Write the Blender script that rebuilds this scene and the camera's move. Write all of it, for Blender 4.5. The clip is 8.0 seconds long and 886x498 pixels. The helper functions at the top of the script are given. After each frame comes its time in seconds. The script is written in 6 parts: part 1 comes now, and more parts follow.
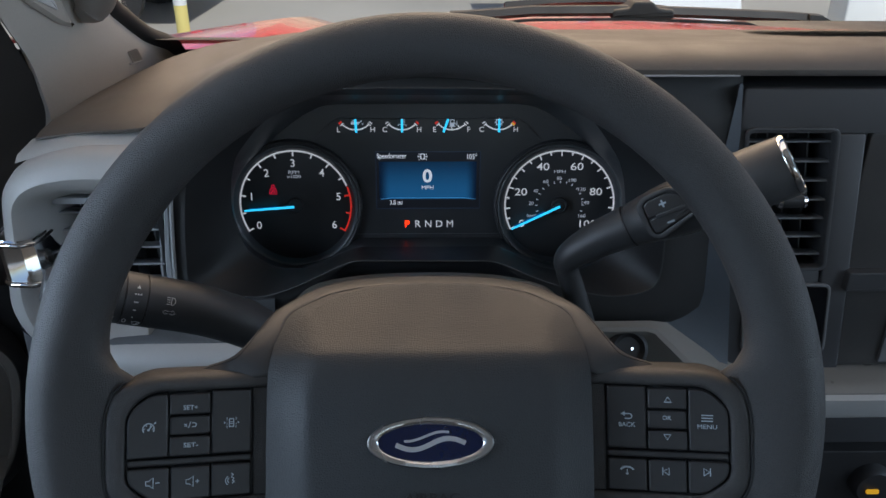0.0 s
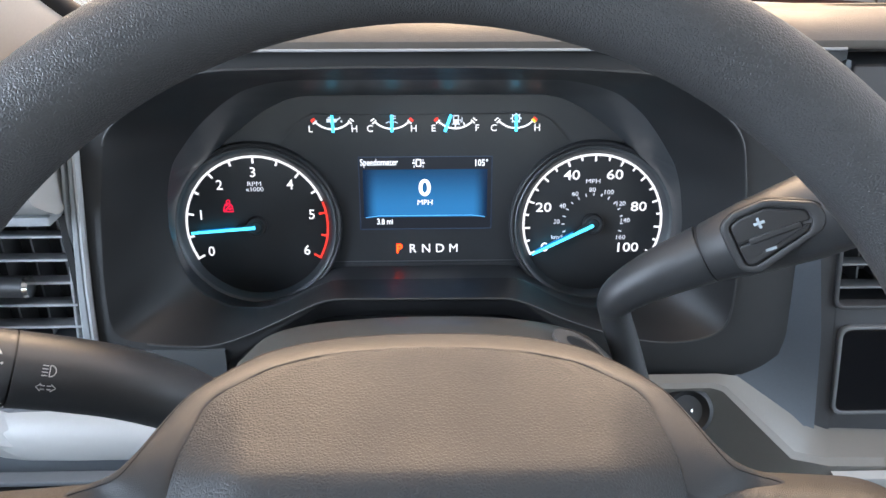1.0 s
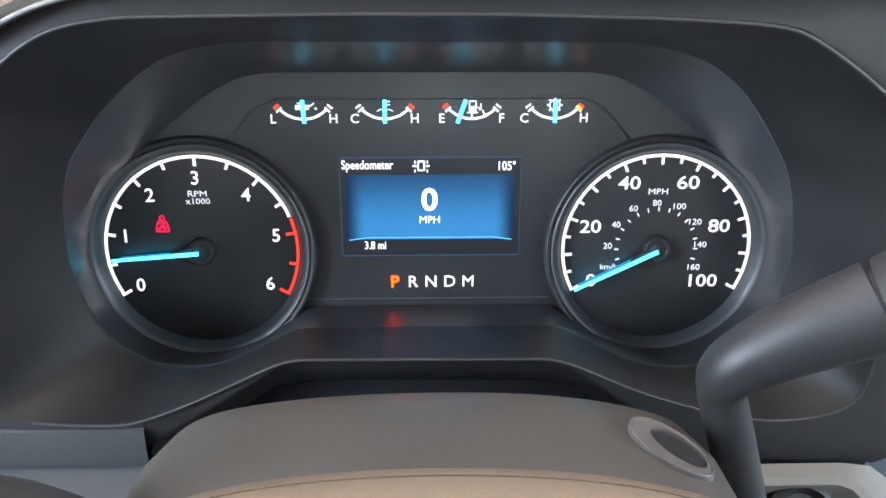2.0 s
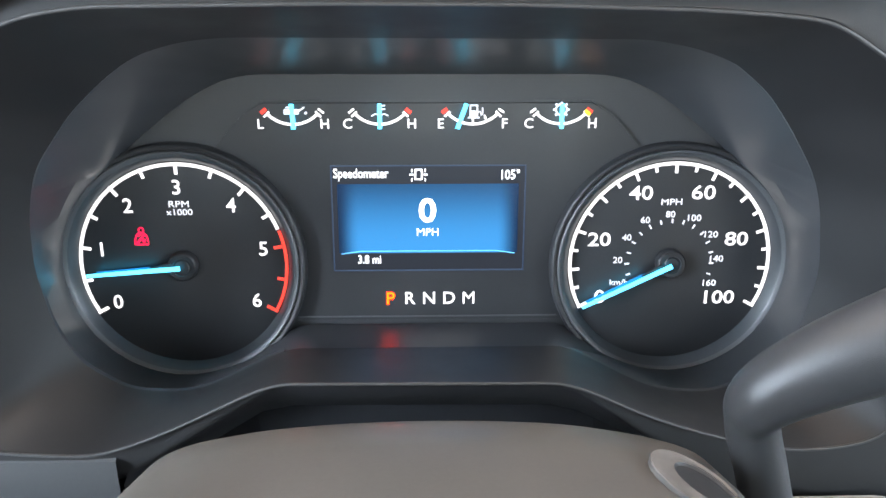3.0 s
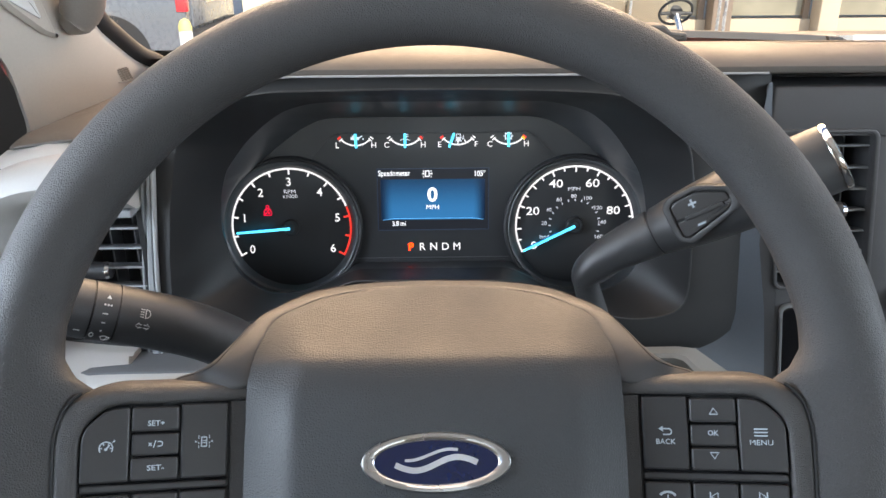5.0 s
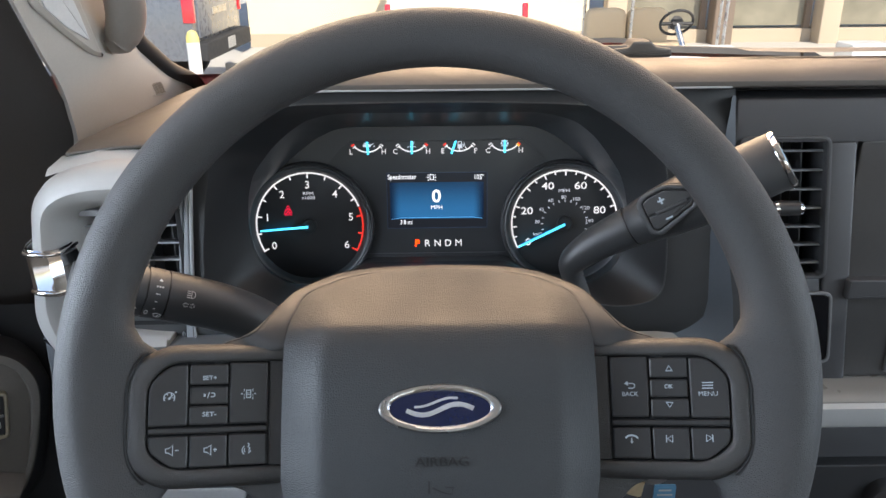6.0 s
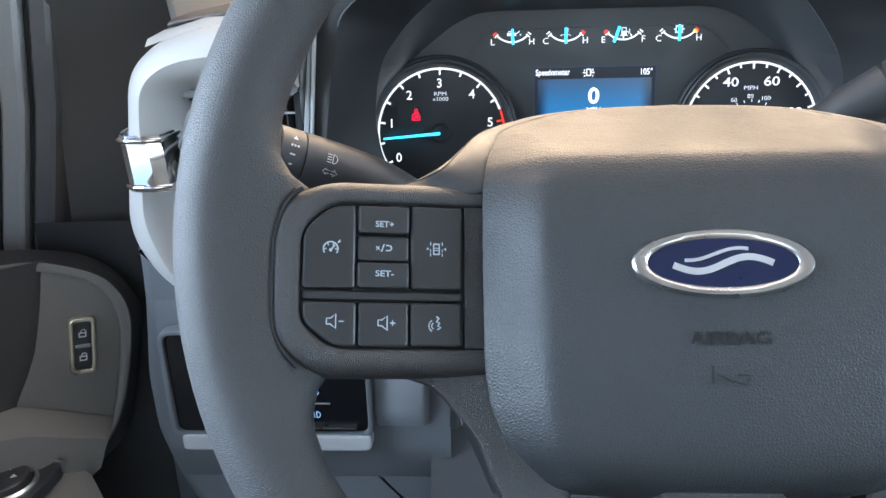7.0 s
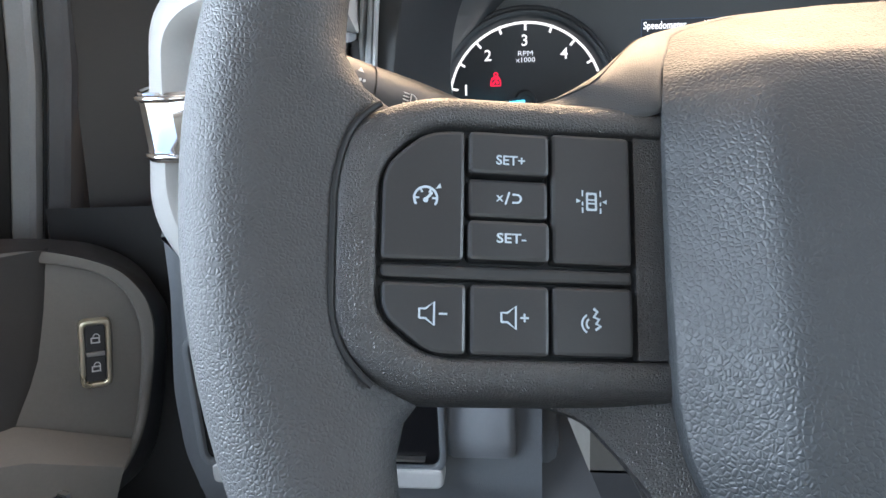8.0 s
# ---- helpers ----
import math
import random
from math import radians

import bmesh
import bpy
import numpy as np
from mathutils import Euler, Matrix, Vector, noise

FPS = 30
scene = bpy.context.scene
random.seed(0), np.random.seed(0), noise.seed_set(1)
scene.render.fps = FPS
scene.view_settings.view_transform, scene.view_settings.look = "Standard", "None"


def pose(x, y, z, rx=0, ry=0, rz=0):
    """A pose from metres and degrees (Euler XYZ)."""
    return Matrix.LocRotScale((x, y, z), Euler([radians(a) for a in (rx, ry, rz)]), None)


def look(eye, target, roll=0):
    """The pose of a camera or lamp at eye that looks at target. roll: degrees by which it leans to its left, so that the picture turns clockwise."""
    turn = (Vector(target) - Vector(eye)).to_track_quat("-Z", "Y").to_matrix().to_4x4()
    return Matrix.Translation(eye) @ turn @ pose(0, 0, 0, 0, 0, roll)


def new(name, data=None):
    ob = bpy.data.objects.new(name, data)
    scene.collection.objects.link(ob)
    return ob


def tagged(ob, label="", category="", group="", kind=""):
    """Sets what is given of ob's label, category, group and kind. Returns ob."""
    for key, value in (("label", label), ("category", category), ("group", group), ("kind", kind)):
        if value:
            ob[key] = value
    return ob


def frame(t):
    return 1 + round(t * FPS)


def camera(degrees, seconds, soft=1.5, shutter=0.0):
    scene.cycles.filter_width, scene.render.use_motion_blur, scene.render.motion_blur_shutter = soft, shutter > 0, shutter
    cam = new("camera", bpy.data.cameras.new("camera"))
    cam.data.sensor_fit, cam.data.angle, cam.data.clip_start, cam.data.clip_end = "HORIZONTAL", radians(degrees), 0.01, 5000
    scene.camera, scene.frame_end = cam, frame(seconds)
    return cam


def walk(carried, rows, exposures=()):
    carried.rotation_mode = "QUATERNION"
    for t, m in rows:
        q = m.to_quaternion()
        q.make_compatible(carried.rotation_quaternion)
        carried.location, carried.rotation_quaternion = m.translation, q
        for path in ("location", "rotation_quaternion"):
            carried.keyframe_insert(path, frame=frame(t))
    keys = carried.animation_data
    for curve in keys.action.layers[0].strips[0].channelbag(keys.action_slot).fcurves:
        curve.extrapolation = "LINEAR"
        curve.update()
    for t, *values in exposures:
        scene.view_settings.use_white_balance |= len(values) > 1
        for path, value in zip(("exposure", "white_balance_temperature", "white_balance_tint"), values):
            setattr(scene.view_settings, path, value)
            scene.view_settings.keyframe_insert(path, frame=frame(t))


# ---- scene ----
cam = camera(59.2, 8.0)
PATH = [
    (0, (-0.003, 0.09, 1.801), (0.047, 1.874, 0.899), 0.4),
    (0.5, (-0.001, 0.149, 1.776), (0.05, 1.941, 0.888), 0.3),
    (1, (-0.001, 0.231, 1.743), (0.051, 2.032, 0.875), 0.1),
    (1.5, (-0.001, 0.311, 1.713), (0.048, 2.118, 0.857), 0.1),
    (2, (-0.002, 0.368, 1.689), (0.046, 2.184, 0.852), 0.2),
    (3.5, (-0.002, 0.393, 1.677), (0.054, 2.227, 0.882), 0.3),
    (4, (-0.001, 0.363, 1.689), (0.048, 2.197, 0.892), 0.1),
    (4.5, (-0.005, 0.239, 1.722), (0.042, 2.076, 0.933), -0.1),
    (4.7, (-0.001, 0.186, 1.734), (0.031, 2.029, 0.959), -0.3),
    (5.8, (-0.003, 0.048, 1.768), (0.031, 1.906, 1.028), -0.4),
    (6, (-0.002, 0.05, 1.765), (0.021, 1.91, 1.029), -0.5),
    (6.5, (-0.029, 0.082, 1.72), (-0.061, 1.949, 1.004), -1.0),
    (7, (-0.08, 0.131, 1.647), (-0.203, 2.0, 0.946), -1.8),
    (7.5, (-0.104, 0.181, 1.611), (-0.295, 2.052, 0.93), -2.4),
    (8, (-0.114, 0.225, 1.596), (-0.346, 2.099, 0.935), -2.6),
]
walk(cam, [(t, look(eye, target, roll)) for t, eye, target, roll in PATH],
     exposures=[(0.0, -0.55, 5850, 10), (0.1, -0.25, 5850, 10), (0.2, 0.05, 5880, 10), (0.3, 0.4, 5900, 10), (0.45, 0.98, 5950, 10), (1.0, 1.28, 6200, 12), (1.5, 1.55, 6400, 12), (2.0, 1.6, 6450, 12), (3.5, 2.12, 6500, 11), (4.0, 2.05, 6500, 11),
                (4.5, 1.42, 6650, 11), (5.2, 0.94, 6600, 13), (6.0, 0.7, 6550, 13), (6.5, 0.9, 6200, 11), (7.0, 1.32, 5950, 9), (7.5, 1.45, 6050, 9), (8.0, 1.53, 6350, 11)])

# ---- world and light ----
world = bpy.data.worlds.new("sky")
world.use_nodes = True
scene.world = world
sky = world.node_tree.nodes.new("ShaderNodeTexSky")
sky.sky_type, sky.sun_disc = "NISHITA", False
sky.sun_elevation, sky.sun_rotation = radians(48), radians(150)
world.node_tree.links.new(sky.outputs[0], world.node_tree.nodes["Background"].inputs[0])
world.node_tree.nodes["Background"].inputs[1].default_value = 0.15


def sun_lamp(strength, elevation, rotation):
    lamp = bpy.data.lights.new("sun", "SUN")
    lamp.energy, lamp.angle, lamp.color = strength, radians(0.5), (1.0, 0.93, 0.82)
    ob = new("sun", lamp)
    e, r = radians(elevation), radians(rotation)
    way = Vector((math.sin(r) * math.cos(e), math.cos(r) * math.cos(e), math.sin(e)))
    ob.matrix_world = look(way * 30, (0, 0, 0))
    return ob


def window_lamp(name, eye, target, width, height, watts, colour):
    lamp = bpy.data.lights.new(name, "AREA")
    lamp.shape, lamp.size, lamp.size_y, lamp.energy, lamp.color = "RECTANGLE", width, height, watts, colour
    ob = new(name, lamp)
    ob.matrix_world = look(eye, target)
    return ob


sun_lamp(4.3, 48, 150)
window_lamp("windshield_daylight", (-0.2, 1.45, 2.2), (-0.1, 0.42, 1.575), 2.0, 0.46, 30.0, (1.0, 0.68, 0.4))
window_lamp("windshield_upper_daylight", (0.15, 0.6, 1.99), (0.15, 0.2, 1.49), 1.0, 0.25, 1.5, (1.0, 0.82, 0.64))
window_lamp("door_window_daylight", (-0.86, 0.32, 1.76), (0.0, 0.5, 1.54), 0.6, 0.45, 11.0, (0.74, 0.87, 1.0))
window_lamp("rear_window_daylight", (0.35, -1.38, 1.78), (0.1, 0.5, 1.5), 1.2, 0.4, 2.1, (0.74, 0.9, 1.0))
window_lamp("passenger_window_daylight", (1.38, 0.1, 1.82), (0.0, 0.6, 1.55), 1.0, 0.4, 9.0, (0.72, 0.87, 1.0))

# ---- materials ----
MATS = {}


def surface(name, colour, rough=0.5, metal=0.0, vary=0.12, grain=0.0, grain_size=0.0012, wear=0.1, coat=0.0, wide=0.05):
    """A painted, moulded or metal surface: broad and fine colour changes, patches of gloss, and a moulded grain."""
    if name in MATS:
        return MATS[name]
    m = bpy.data.materials.new(name)
    m.use_nodes = True
    nt, b = m.node_tree, m.node_tree.nodes["Principled BSDF"]
    tc = nt.nodes.new("ShaderNodeTexCoord")
    broad, fine = nt.nodes.new("ShaderNodeTexNoise"), nt.nodes.new("ShaderNodeTexNoise")
    broad.inputs["Scale"].default_value, broad.inputs["Detail"].default_value = 1 / wide, 4
    fine.inputs["Scale"].default_value, fine.inputs["Detail"].default_value = 1 / (grain_size * 2.2), 3
    for n in (broad, fine):
        nt.links.new(tc.outputs["Object"], n.inputs["Vector"])
    mix = nt.nodes.new("ShaderNodeMath")
    mix.operation = "MULTIPLY_ADD"
    nt.links.new(fine.outputs["Fac"], mix.inputs[0])
    mix.inputs[1].default_value = 0.5
    nt.links.new(broad.outputs["Fac"], mix.inputs[2])
    ramp = nt.nodes.new("ShaderNodeMapRange")
    ramp.inputs["From Min"].default_value, ramp.inputs["From Max"].default_value = 0.4, 1.1
    ramp.inputs["To Min"].default_value, ramp.inputs["To Max"].default_value = 1 - vary, 1 + vary
    nt.links.new(mix.outputs[0], ramp.inputs["Value"])
    tint = nt.nodes.new("ShaderNodeVectorMath")
    tint.operation = "SCALE"
    tint.inputs[0].default_value = colour
    nt.links.new(ramp.outputs[0], tint.inputs["Scale"])
    nt.links.new(tint.outputs[0], b.inputs["Base Color"])
    gloss = nt.nodes.new("ShaderNodeMapRange")
    gloss.inputs["To Min"].default_value, gloss.inputs["To Max"].default_value = max(0.03, rough - wear), min(1, rough + wear)
    gloss.inputs["From Min"].default_value, gloss.inputs["From Max"].default_value = 0.3, 0.7
    nt.links.new(broad.outputs["Fac"], gloss.inputs["Value"])
    nt.links.new(gloss.outputs[0], b.inputs["Roughness"])
    b.inputs["Metallic"].default_value = metal
    if coat:
        b.inputs["Coat Weight"].default_value, b.inputs["Coat Roughness"].default_value = coat, 0.08
    if grain:
        cells = nt.nodes.new("ShaderNodeTexVoronoi")
        cells.feature = "DISTANCE_TO_EDGE"
        cells.inputs["Scale"].default_value, cells.inputs["Randomness"].default_value = 1 / grain_size, 0.9
        warp = nt.nodes.new("ShaderNodeVectorMath")
        warp.operation = "MULTIPLY_ADD"
        nt.links.new(fine.outputs["Color"], warp.inputs[0])
        warp.inputs[1].default_value = (grain_size * 0.5,) * 3
        nt.links.new(tc.outputs["Object"], warp.inputs[2])
        nt.links.new(warp.outputs[0], cells.inputs["Vector"])
        pebble = nt.nodes.new("ShaderNodeMapRange")
        pebble.interpolation_type = "SMOOTHSTEP"
        pebble.inputs["From Min"].default_value, pebble.inputs["From Max"].default_value = 0.0, 0.3
        nt.links.new(cells.outputs["Distance"], pebble.inputs["Value"])
        bump = nt.nodes.new("ShaderNodeBump")
        bump.inputs["Strength"].default_value, bump.inputs["Distance"].default_value = grain, grain_size * 0.16
        nt.links.new(pebble.outputs[0], bump.inputs["Height"])
        nt.links.new(bump.outputs[0], b.inputs["Normal"])
    MATS[name] = m
    return m


def lit(name, colour, strength):
    """A backlit or self-lit marking."""
    if name in MATS:
        return MATS[name]
    m = bpy.data.materials.new(name)
    m.use_nodes = True
    b = m.node_tree.nodes["Principled BSDF"]
    b.inputs["Base Color"].default_value = (*[c * 0.5 for c in colour], 1)
    b.inputs["Emission Color"].default_value = (*colour, 1)
    b.inputs["Emission Strength"].default_value = strength * 0.66
    b.inputs["Roughness"].default_value = 0.5
    MATS[name] = m
    return m


def clear_pane(name, tint=(0.96, 0.98, 0.97), shine=0.06):
    """Thin glass: mostly clear, with a weak mirror reflection that grows at grazing angles."""
    m = bpy.data.materials.new(name)
    m.use_nodes = True
    nt = m.node_tree
    nt.nodes.remove(nt.nodes["Principled BSDF"])
    out = nt.nodes["Material Output"]
    clear, mirror = (nt.nodes.new("ShaderNodeBsdf" + k) for k in ("Transparent", "Glossy"))
    mix = nt.nodes.new("ShaderNodeMixShader")
    clear.inputs[0].default_value = (*tint, 1)
    mirror.inputs["Roughness"].default_value = 0.03
    mix.inputs[0].default_value = shine
    nt.links.new(clear.outputs[0], mix.inputs[1])
    nt.links.new(mirror.outputs[0], mix.inputs[2])
    nt.links.new(mix.outputs[0], out.inputs["Surface"])
    return m


RIM_SKIN = surface("rim skin", (0.039, 0.0395, 0.041), 0.58, grain=0.9, grain_size=0.0011, vary=0.1)
EDGE_SKIN = surface("cover edge skin", (0.04, 0.041, 0.043), 0.46, grain=0.45, grain_size=0.0006, vary=0.08)
# cover plastic, darkened to put the shade of the raised marks into colour
MARK_SHADE = surface("moulded mark shade", (0.007, 0.0075, 0.008), 0.5)
HUB_SKIN = surface("airbag skin", (0.027, 0.03, 0.033), 0.56, grain=0.6, grain_size=0.0013, vary=0.1)
SPOKE_SKIN = surface("spoke plastic", (0.042, 0.041, 0.041), 0.4, grain=1.0, grain_size=0.0008)
BUTTON = surface("button rubber", (0.028, 0.028, 0.029), 0.4, grain=0.15, grain_size=0.0003)
POCKET = surface("gap black", (0.008, 0.008, 0.009), 0.6)
ICON = surface("printed icon", (0.42, 0.49, 0.54), 0.5, vary=0.05)
STALK_ICON = surface("stalk print", (0.6, 0.6, 0.58), 0.5, vary=0.05)
CHROME = surface("chrome", (0.78, 0.77, 0.76), 0.1, metal=1.0, vary=0.03, wear=0.05)
SATIN = surface("satin silver", (0.62, 0.61, 0.6), 0.28, metal=1.0, vary=0.04)
BADGE_BLUE = surface("badge blue", (0.005, 0.01, 0.042), 0.2, coat=0.4, vary=0.1)
RIBBON = surface("ribbon silver", (0.5, 0.5, 0.52), 0.38, metal=0.4)
DASH = surface("dash skin", (0.08, 0.069, 0.059), 0.55, grain=0.4, grain_size=0.0012)
DASH_DARK = surface("dark dash plastic", (0.04, 0.04, 0.0425), 0.5, grain=0.3, grain_size=0.0006)
SHROUD = surface("binnacle shroud", (0.048, 0.05, 0.054), 0.36, grain=0.06, grain_size=0.0005, wear=0.05)
SHROUD_SHADE = surface("shroud in shade", (0.016, 0.016, 0.017), 0.5, grain=0.15, grain_size=0.0005)
BEAD = surface("edge bead", (0.04, 0.04, 0.041), 0.5)
BEZEL_BLACK = surface("bezel black", (0.03, 0.03, 0.032), 0.5, grain=0.15, grain_size=0.0005)
FACE_BLACK = surface("binnacle face black", (0.022, 0.022, 0.0225), 0.7, grain=0.2, grain_size=0.0006)
FACE = surface("gauge face", (0.034, 0.035, 0.037), 0.42, grain=0.1, grain_size=0.0003, vary=0.2)
PANEL_GREY = surface("gauge frame grey", (0.05, 0.051, 0.053), 0.48, grain=0.12, grain_size=0.0004)
SCREEN_OFF = surface("unlit screen", (0.05, 0.048, 0.047), 0.34, wear=0.05)
GLOSS_BLACK = surface("gloss black", (0.006, 0.006, 0.007), 0.12, wear=0.04)
RING_GREY = surface("gauge bezel grey", (0.05, 0.053, 0.058), 0.36)
SURROUND = surface("light grey trim", (0.38, 0.372, 0.357), 0.42, grain=0.12, grain_size=0.0007, vary=0.05)
STRIP = surface("grey vent frame", (0.28, 0.29, 0.3), 0.4, grain=0.1, grain_size=0.0006)
SLAT = surface("vent slat", (0.14, 0.142, 0.147), 0.42)
LOWER = surface("lower dash", (0.1, 0.107, 0.115), 0.55, grain=0.3, grain_size=0.001)
PILLAR = surface("pillar trim", (0.42, 0.4, 0.365), 0.75, grain=0.25, grain_size=0.0009, vary=0.06)
DOOR = surface("door trim", (0.16, 0.147, 0.13), 0.45, grain=0.35, grain_size=0.001)
RUBBER = surface("black rubber", (0.02, 0.02, 0.021), 0.6)
COLUMN = surface("column shroud", (0.09, 0.084, 0.076), 0.4, grain=0.1, grain_size=0.0007)
LEVER = surface("lever plastic", (0.04, 0.041, 0.043), 0.43, grain=0.3, grain_size=0.0005)
CLOTH = surface("headliner", (0.4, 0.38, 0.35), 0.9, vary=0.08)
WHITE = lit("backlit white", (1.0, 0.98, 0.97), 0.75)
SOFT_WHITE = lit("dim backlit white", (0.9, 0.93, 1.0), 0.55)
RED = lit("backlit red", (1.0, 0.05, 0.03), 0.75)
TELL_RED = lit("warning red", (1.0, 0.01, 0.06), 0.8)
ORANGE = lit("gear orange", (1.0, 0.022, 0.0), 10.5)
AMBER = lit("amber", (1.0, 0.5, 0.02), 1.0)
NEEDLE = lit("needle cyan", (0.06, 0.6, 0.9), 2.4)
SCREEN_TEXT = lit("screen text", (0.95, 0.97, 1.0), 1.0)
SCREEN_BLACK = lit("screen black", (0.012, 0.014, 0.02), 0.5)


def screen_blue():
    """The lit blue field of the display, which fades to its edges."""
    m = bpy.data.materials.new("screen blue")
    m.use_nodes = True
    nt, b = m.node_tree, m.node_tree.nodes["Principled BSDF"]
    tc, sep = nt.nodes.new("ShaderNodeTexCoord"), nt.nodes.new("ShaderNodeSeparateXYZ")
    nt.links.new(tc.outputs["Generated"], sep.inputs[0])

    def edge(out, a, bb):
        r = nt.nodes.new("ShaderNodeMapRange")
        r.interpolation_type = "SMOOTHSTEP"
        r.inputs["From Min"].default_value, r.inputs["From Max"].default_value = a, bb
        nt.links.new(sep.outputs[out], r.inputs["Value"])
        return r.outputs[0]

    def times(p, q):
        n = nt.nodes.new("ShaderNodeMath")
        n.operation = "MULTIPLY"
        nt.links.new(p, n.inputs[0])
        nt.links.new(q, n.inputs[1])
        return n.outputs[0]

    f = times(times(edge(0, 0.0, 0.12), edge(0, 1.0, 0.88)), edge(2, 1.35, 0.1))
    ramp = nt.nodes.new("ShaderNodeValToRGB")
    ramp.color_ramp.elements[0].color = (0.004, 0.016, 0.045, 1)
    ramp.color_ramp.elements[1].color = (0.03, 0.19, 0.44, 1)
    nt.links.new(f, ramp.inputs[0])
    nt.links.new(ramp.outputs[0], b.inputs["Emission Color"])
    b.inputs["Base Color"].default_value = (0.005, 0.01, 0.02, 1)
    b.inputs["Emission Strength"].default_value = 0.54
    b.inputs["Roughness"].default_value = 0.25
    return m


SCREEN_BLUE = screen_blue()

# ---- building helpers ----
ORIGIN = {}
TAU = math.tau


def thing(name, at, label, category, group="", kind=""):
    ob = new(name)
    ob.empty_display_size = 0.03
    ob.location = at
    ORIGIN[ob.name] = Vector(at)
    return tagged(ob, label, category, group, kind)


def part(name, bm, material, parent, label="", m=None, sharp=38):
    """Links a bmesh as one mesh object under a thing or under a part."""
    if m is not None:
        bm.transform(m)
    at = ORIGIN[parent.name] if parent else Vector()
    bm.transform(Matrix.Translation(-at))
    bmesh.ops.recalc_face_normals(bm, faces=bm.faces)
    me = bpy.data.meshes.new(name)
    bm.to_mesh(me)
    bm.free()
    me.materials.append(material)
    for p in me.polygons:
        p.use_smooth = True
    me.set_sharp_from_angle(angle=radians(sharp))
    ob = new(name, me)
    if parent:
        ob.parent = parent
        ORIGIN[ob.name] = at
    else:
        ORIGIN[ob.name] = Vector()
    if label:
        ob["label"] = label
    return ob


def solo(name, bm, material, label, category, kind="", m=None, group="", sharp=38):
    ob = part(name, bm, material, None, "", m, sharp)
    return tagged(ob, label, category, group, kind)


def loft(loops, closed=True, caps=(False, False), wrap=False):
    """Quads between loops of equally many points. wrap joins the last loop to the first."""
    bm = bmesh.new()
    rows = [[bm.verts.new(p) for p in l] for l in loops]
    n = len(loops[0])
    pairs = list(zip(rows, rows[1:])) + ([(rows[-1], rows[0])] if wrap else [])
    for a, b in pairs:
        for i in range(n if closed else n - 1):
            j = (i + 1) % n
            try:
                bm.faces.new((a[i], a[j], b[j], b[i]))
            except ValueError:
                pass
    if caps[0]:
        bm.faces.new(rows[0])
    if caps[1]:
        bm.faces.new(rows[-1])
    return bm


def join(*bms):
    out = bmesh.new()
    for b in bms:
        me = bpy.data.meshes.new("tmp")
        b.to_mesh(me)
        b.free()
        out.from_mesh(me)
        bpy.data.meshes.remove(me)
    return out


def inset(loop, d):
    """A flat outline moved inwards by d (anticlockwise outlines)."""
    n, out = len(loop), []
    for i in range(n):
        a, b, c = Vector(loop[i - 1]), Vector(loop[i]), Vector(loop[(i + 1) % n])
        e1, e2 = (b - a), (c - b)
        if e1.length < 1e-9 or e2.length < 1e-9:
            out.append(tuple(b))
            continue
        e1, e2 = e1.normalized(), e2.normalized()
        n1, n2 = Vector((-e1.y, e1.x)), Vector((-e2.y, e2.x))
        k = n1 + n2
        k = n1 if k.length < 1e-6 else k.normalized()
        s = d / max(0.5, k.dot(n1))
        out.append((b.x + k.x * s, b.y + k.y * s))
    return out


def anti(loop):
    area = sum(a[0] * b[1] - b[0] * a[1] for a, b in zip(loop, loop[1:] + loop[:1]))
    return loop if area > 0 else loop[::-1]


def rounded(points, radius, steps=5):
    """An outline with its corners rounded; radius is one number or one for each corner."""
    pts = [Vector(p) for p in anti(list(points))]
    n, out = len(pts), []
    rad = [radius] * n if not isinstance(radius, (list, tuple)) else list(radius)
    for i in range(n):
        a, b, c = pts[i - 1], pts[i], pts[(i + 1) % n]
        r = min(rad[i], (a - b).length * 0.48, (c - b).length * 0.48)
        if r < 1e-6:
            out.append(tuple(b))
            continue
        p, q = b + (a - b).normalized() * r, b + (c - b).normalized() * r
        for k in range(steps + 1):
            t = k / steps
            out.append(tuple(p * (1 - t) ** 2 + b * 2 * t * (1 - t) + q * t * t))
    return out


def box2(x0, y0, x1, y1):
    return [(x0, y0), (x1, y0), (x1, y1), (x0, y1)]


def at_z(loop, z):
    return [(p[0], p[1], z) for p in loop]


def prism(outline, z0, z1, bevel=0.0, steps=2):
    """A plate on an outline, with its upper edge rounded."""
    o = anti(list(outline))
    loops = [at_z(o, z0)]
    if bevel:
        for k in range(steps + 1):
            a = k / steps * math.pi / 2
            loops.append(at_z(inset(o, bevel * (1 - math.cos(a))), z1 - bevel + bevel * math.sin(a)))
        loops.append(at_z(inset(o, bevel * 1.25), z1))
    else:
        loops.append(at_z(o, z1))
    return loft(loops, caps=(True, True))


def frame_prism(outer, inner, z0, z1, bevel=0.0):
    """A plate with a hole; both outlines hold equally many points."""
    o, i = anti(list(outer)), anti(list(inner))
    loops = [at_z(o, z0)]
    if bevel:
        loops += [at_z(o, z1 - bevel), at_z(inset(o, bevel * 0.3), z1 - bevel * 0.3), at_z(inset(o, bevel), z1), at_z(inset(i, -bevel), z1), at_z(inset(i, -bevel * 0.3), z1 - bevel * 0.3), at_z(i, z1 - bevel)]
    else:
        loops += [at_z(o, z1), at_z(i, z1)]
    loops.append(at_z(i, z0))
    return loft(loops, wrap=True)


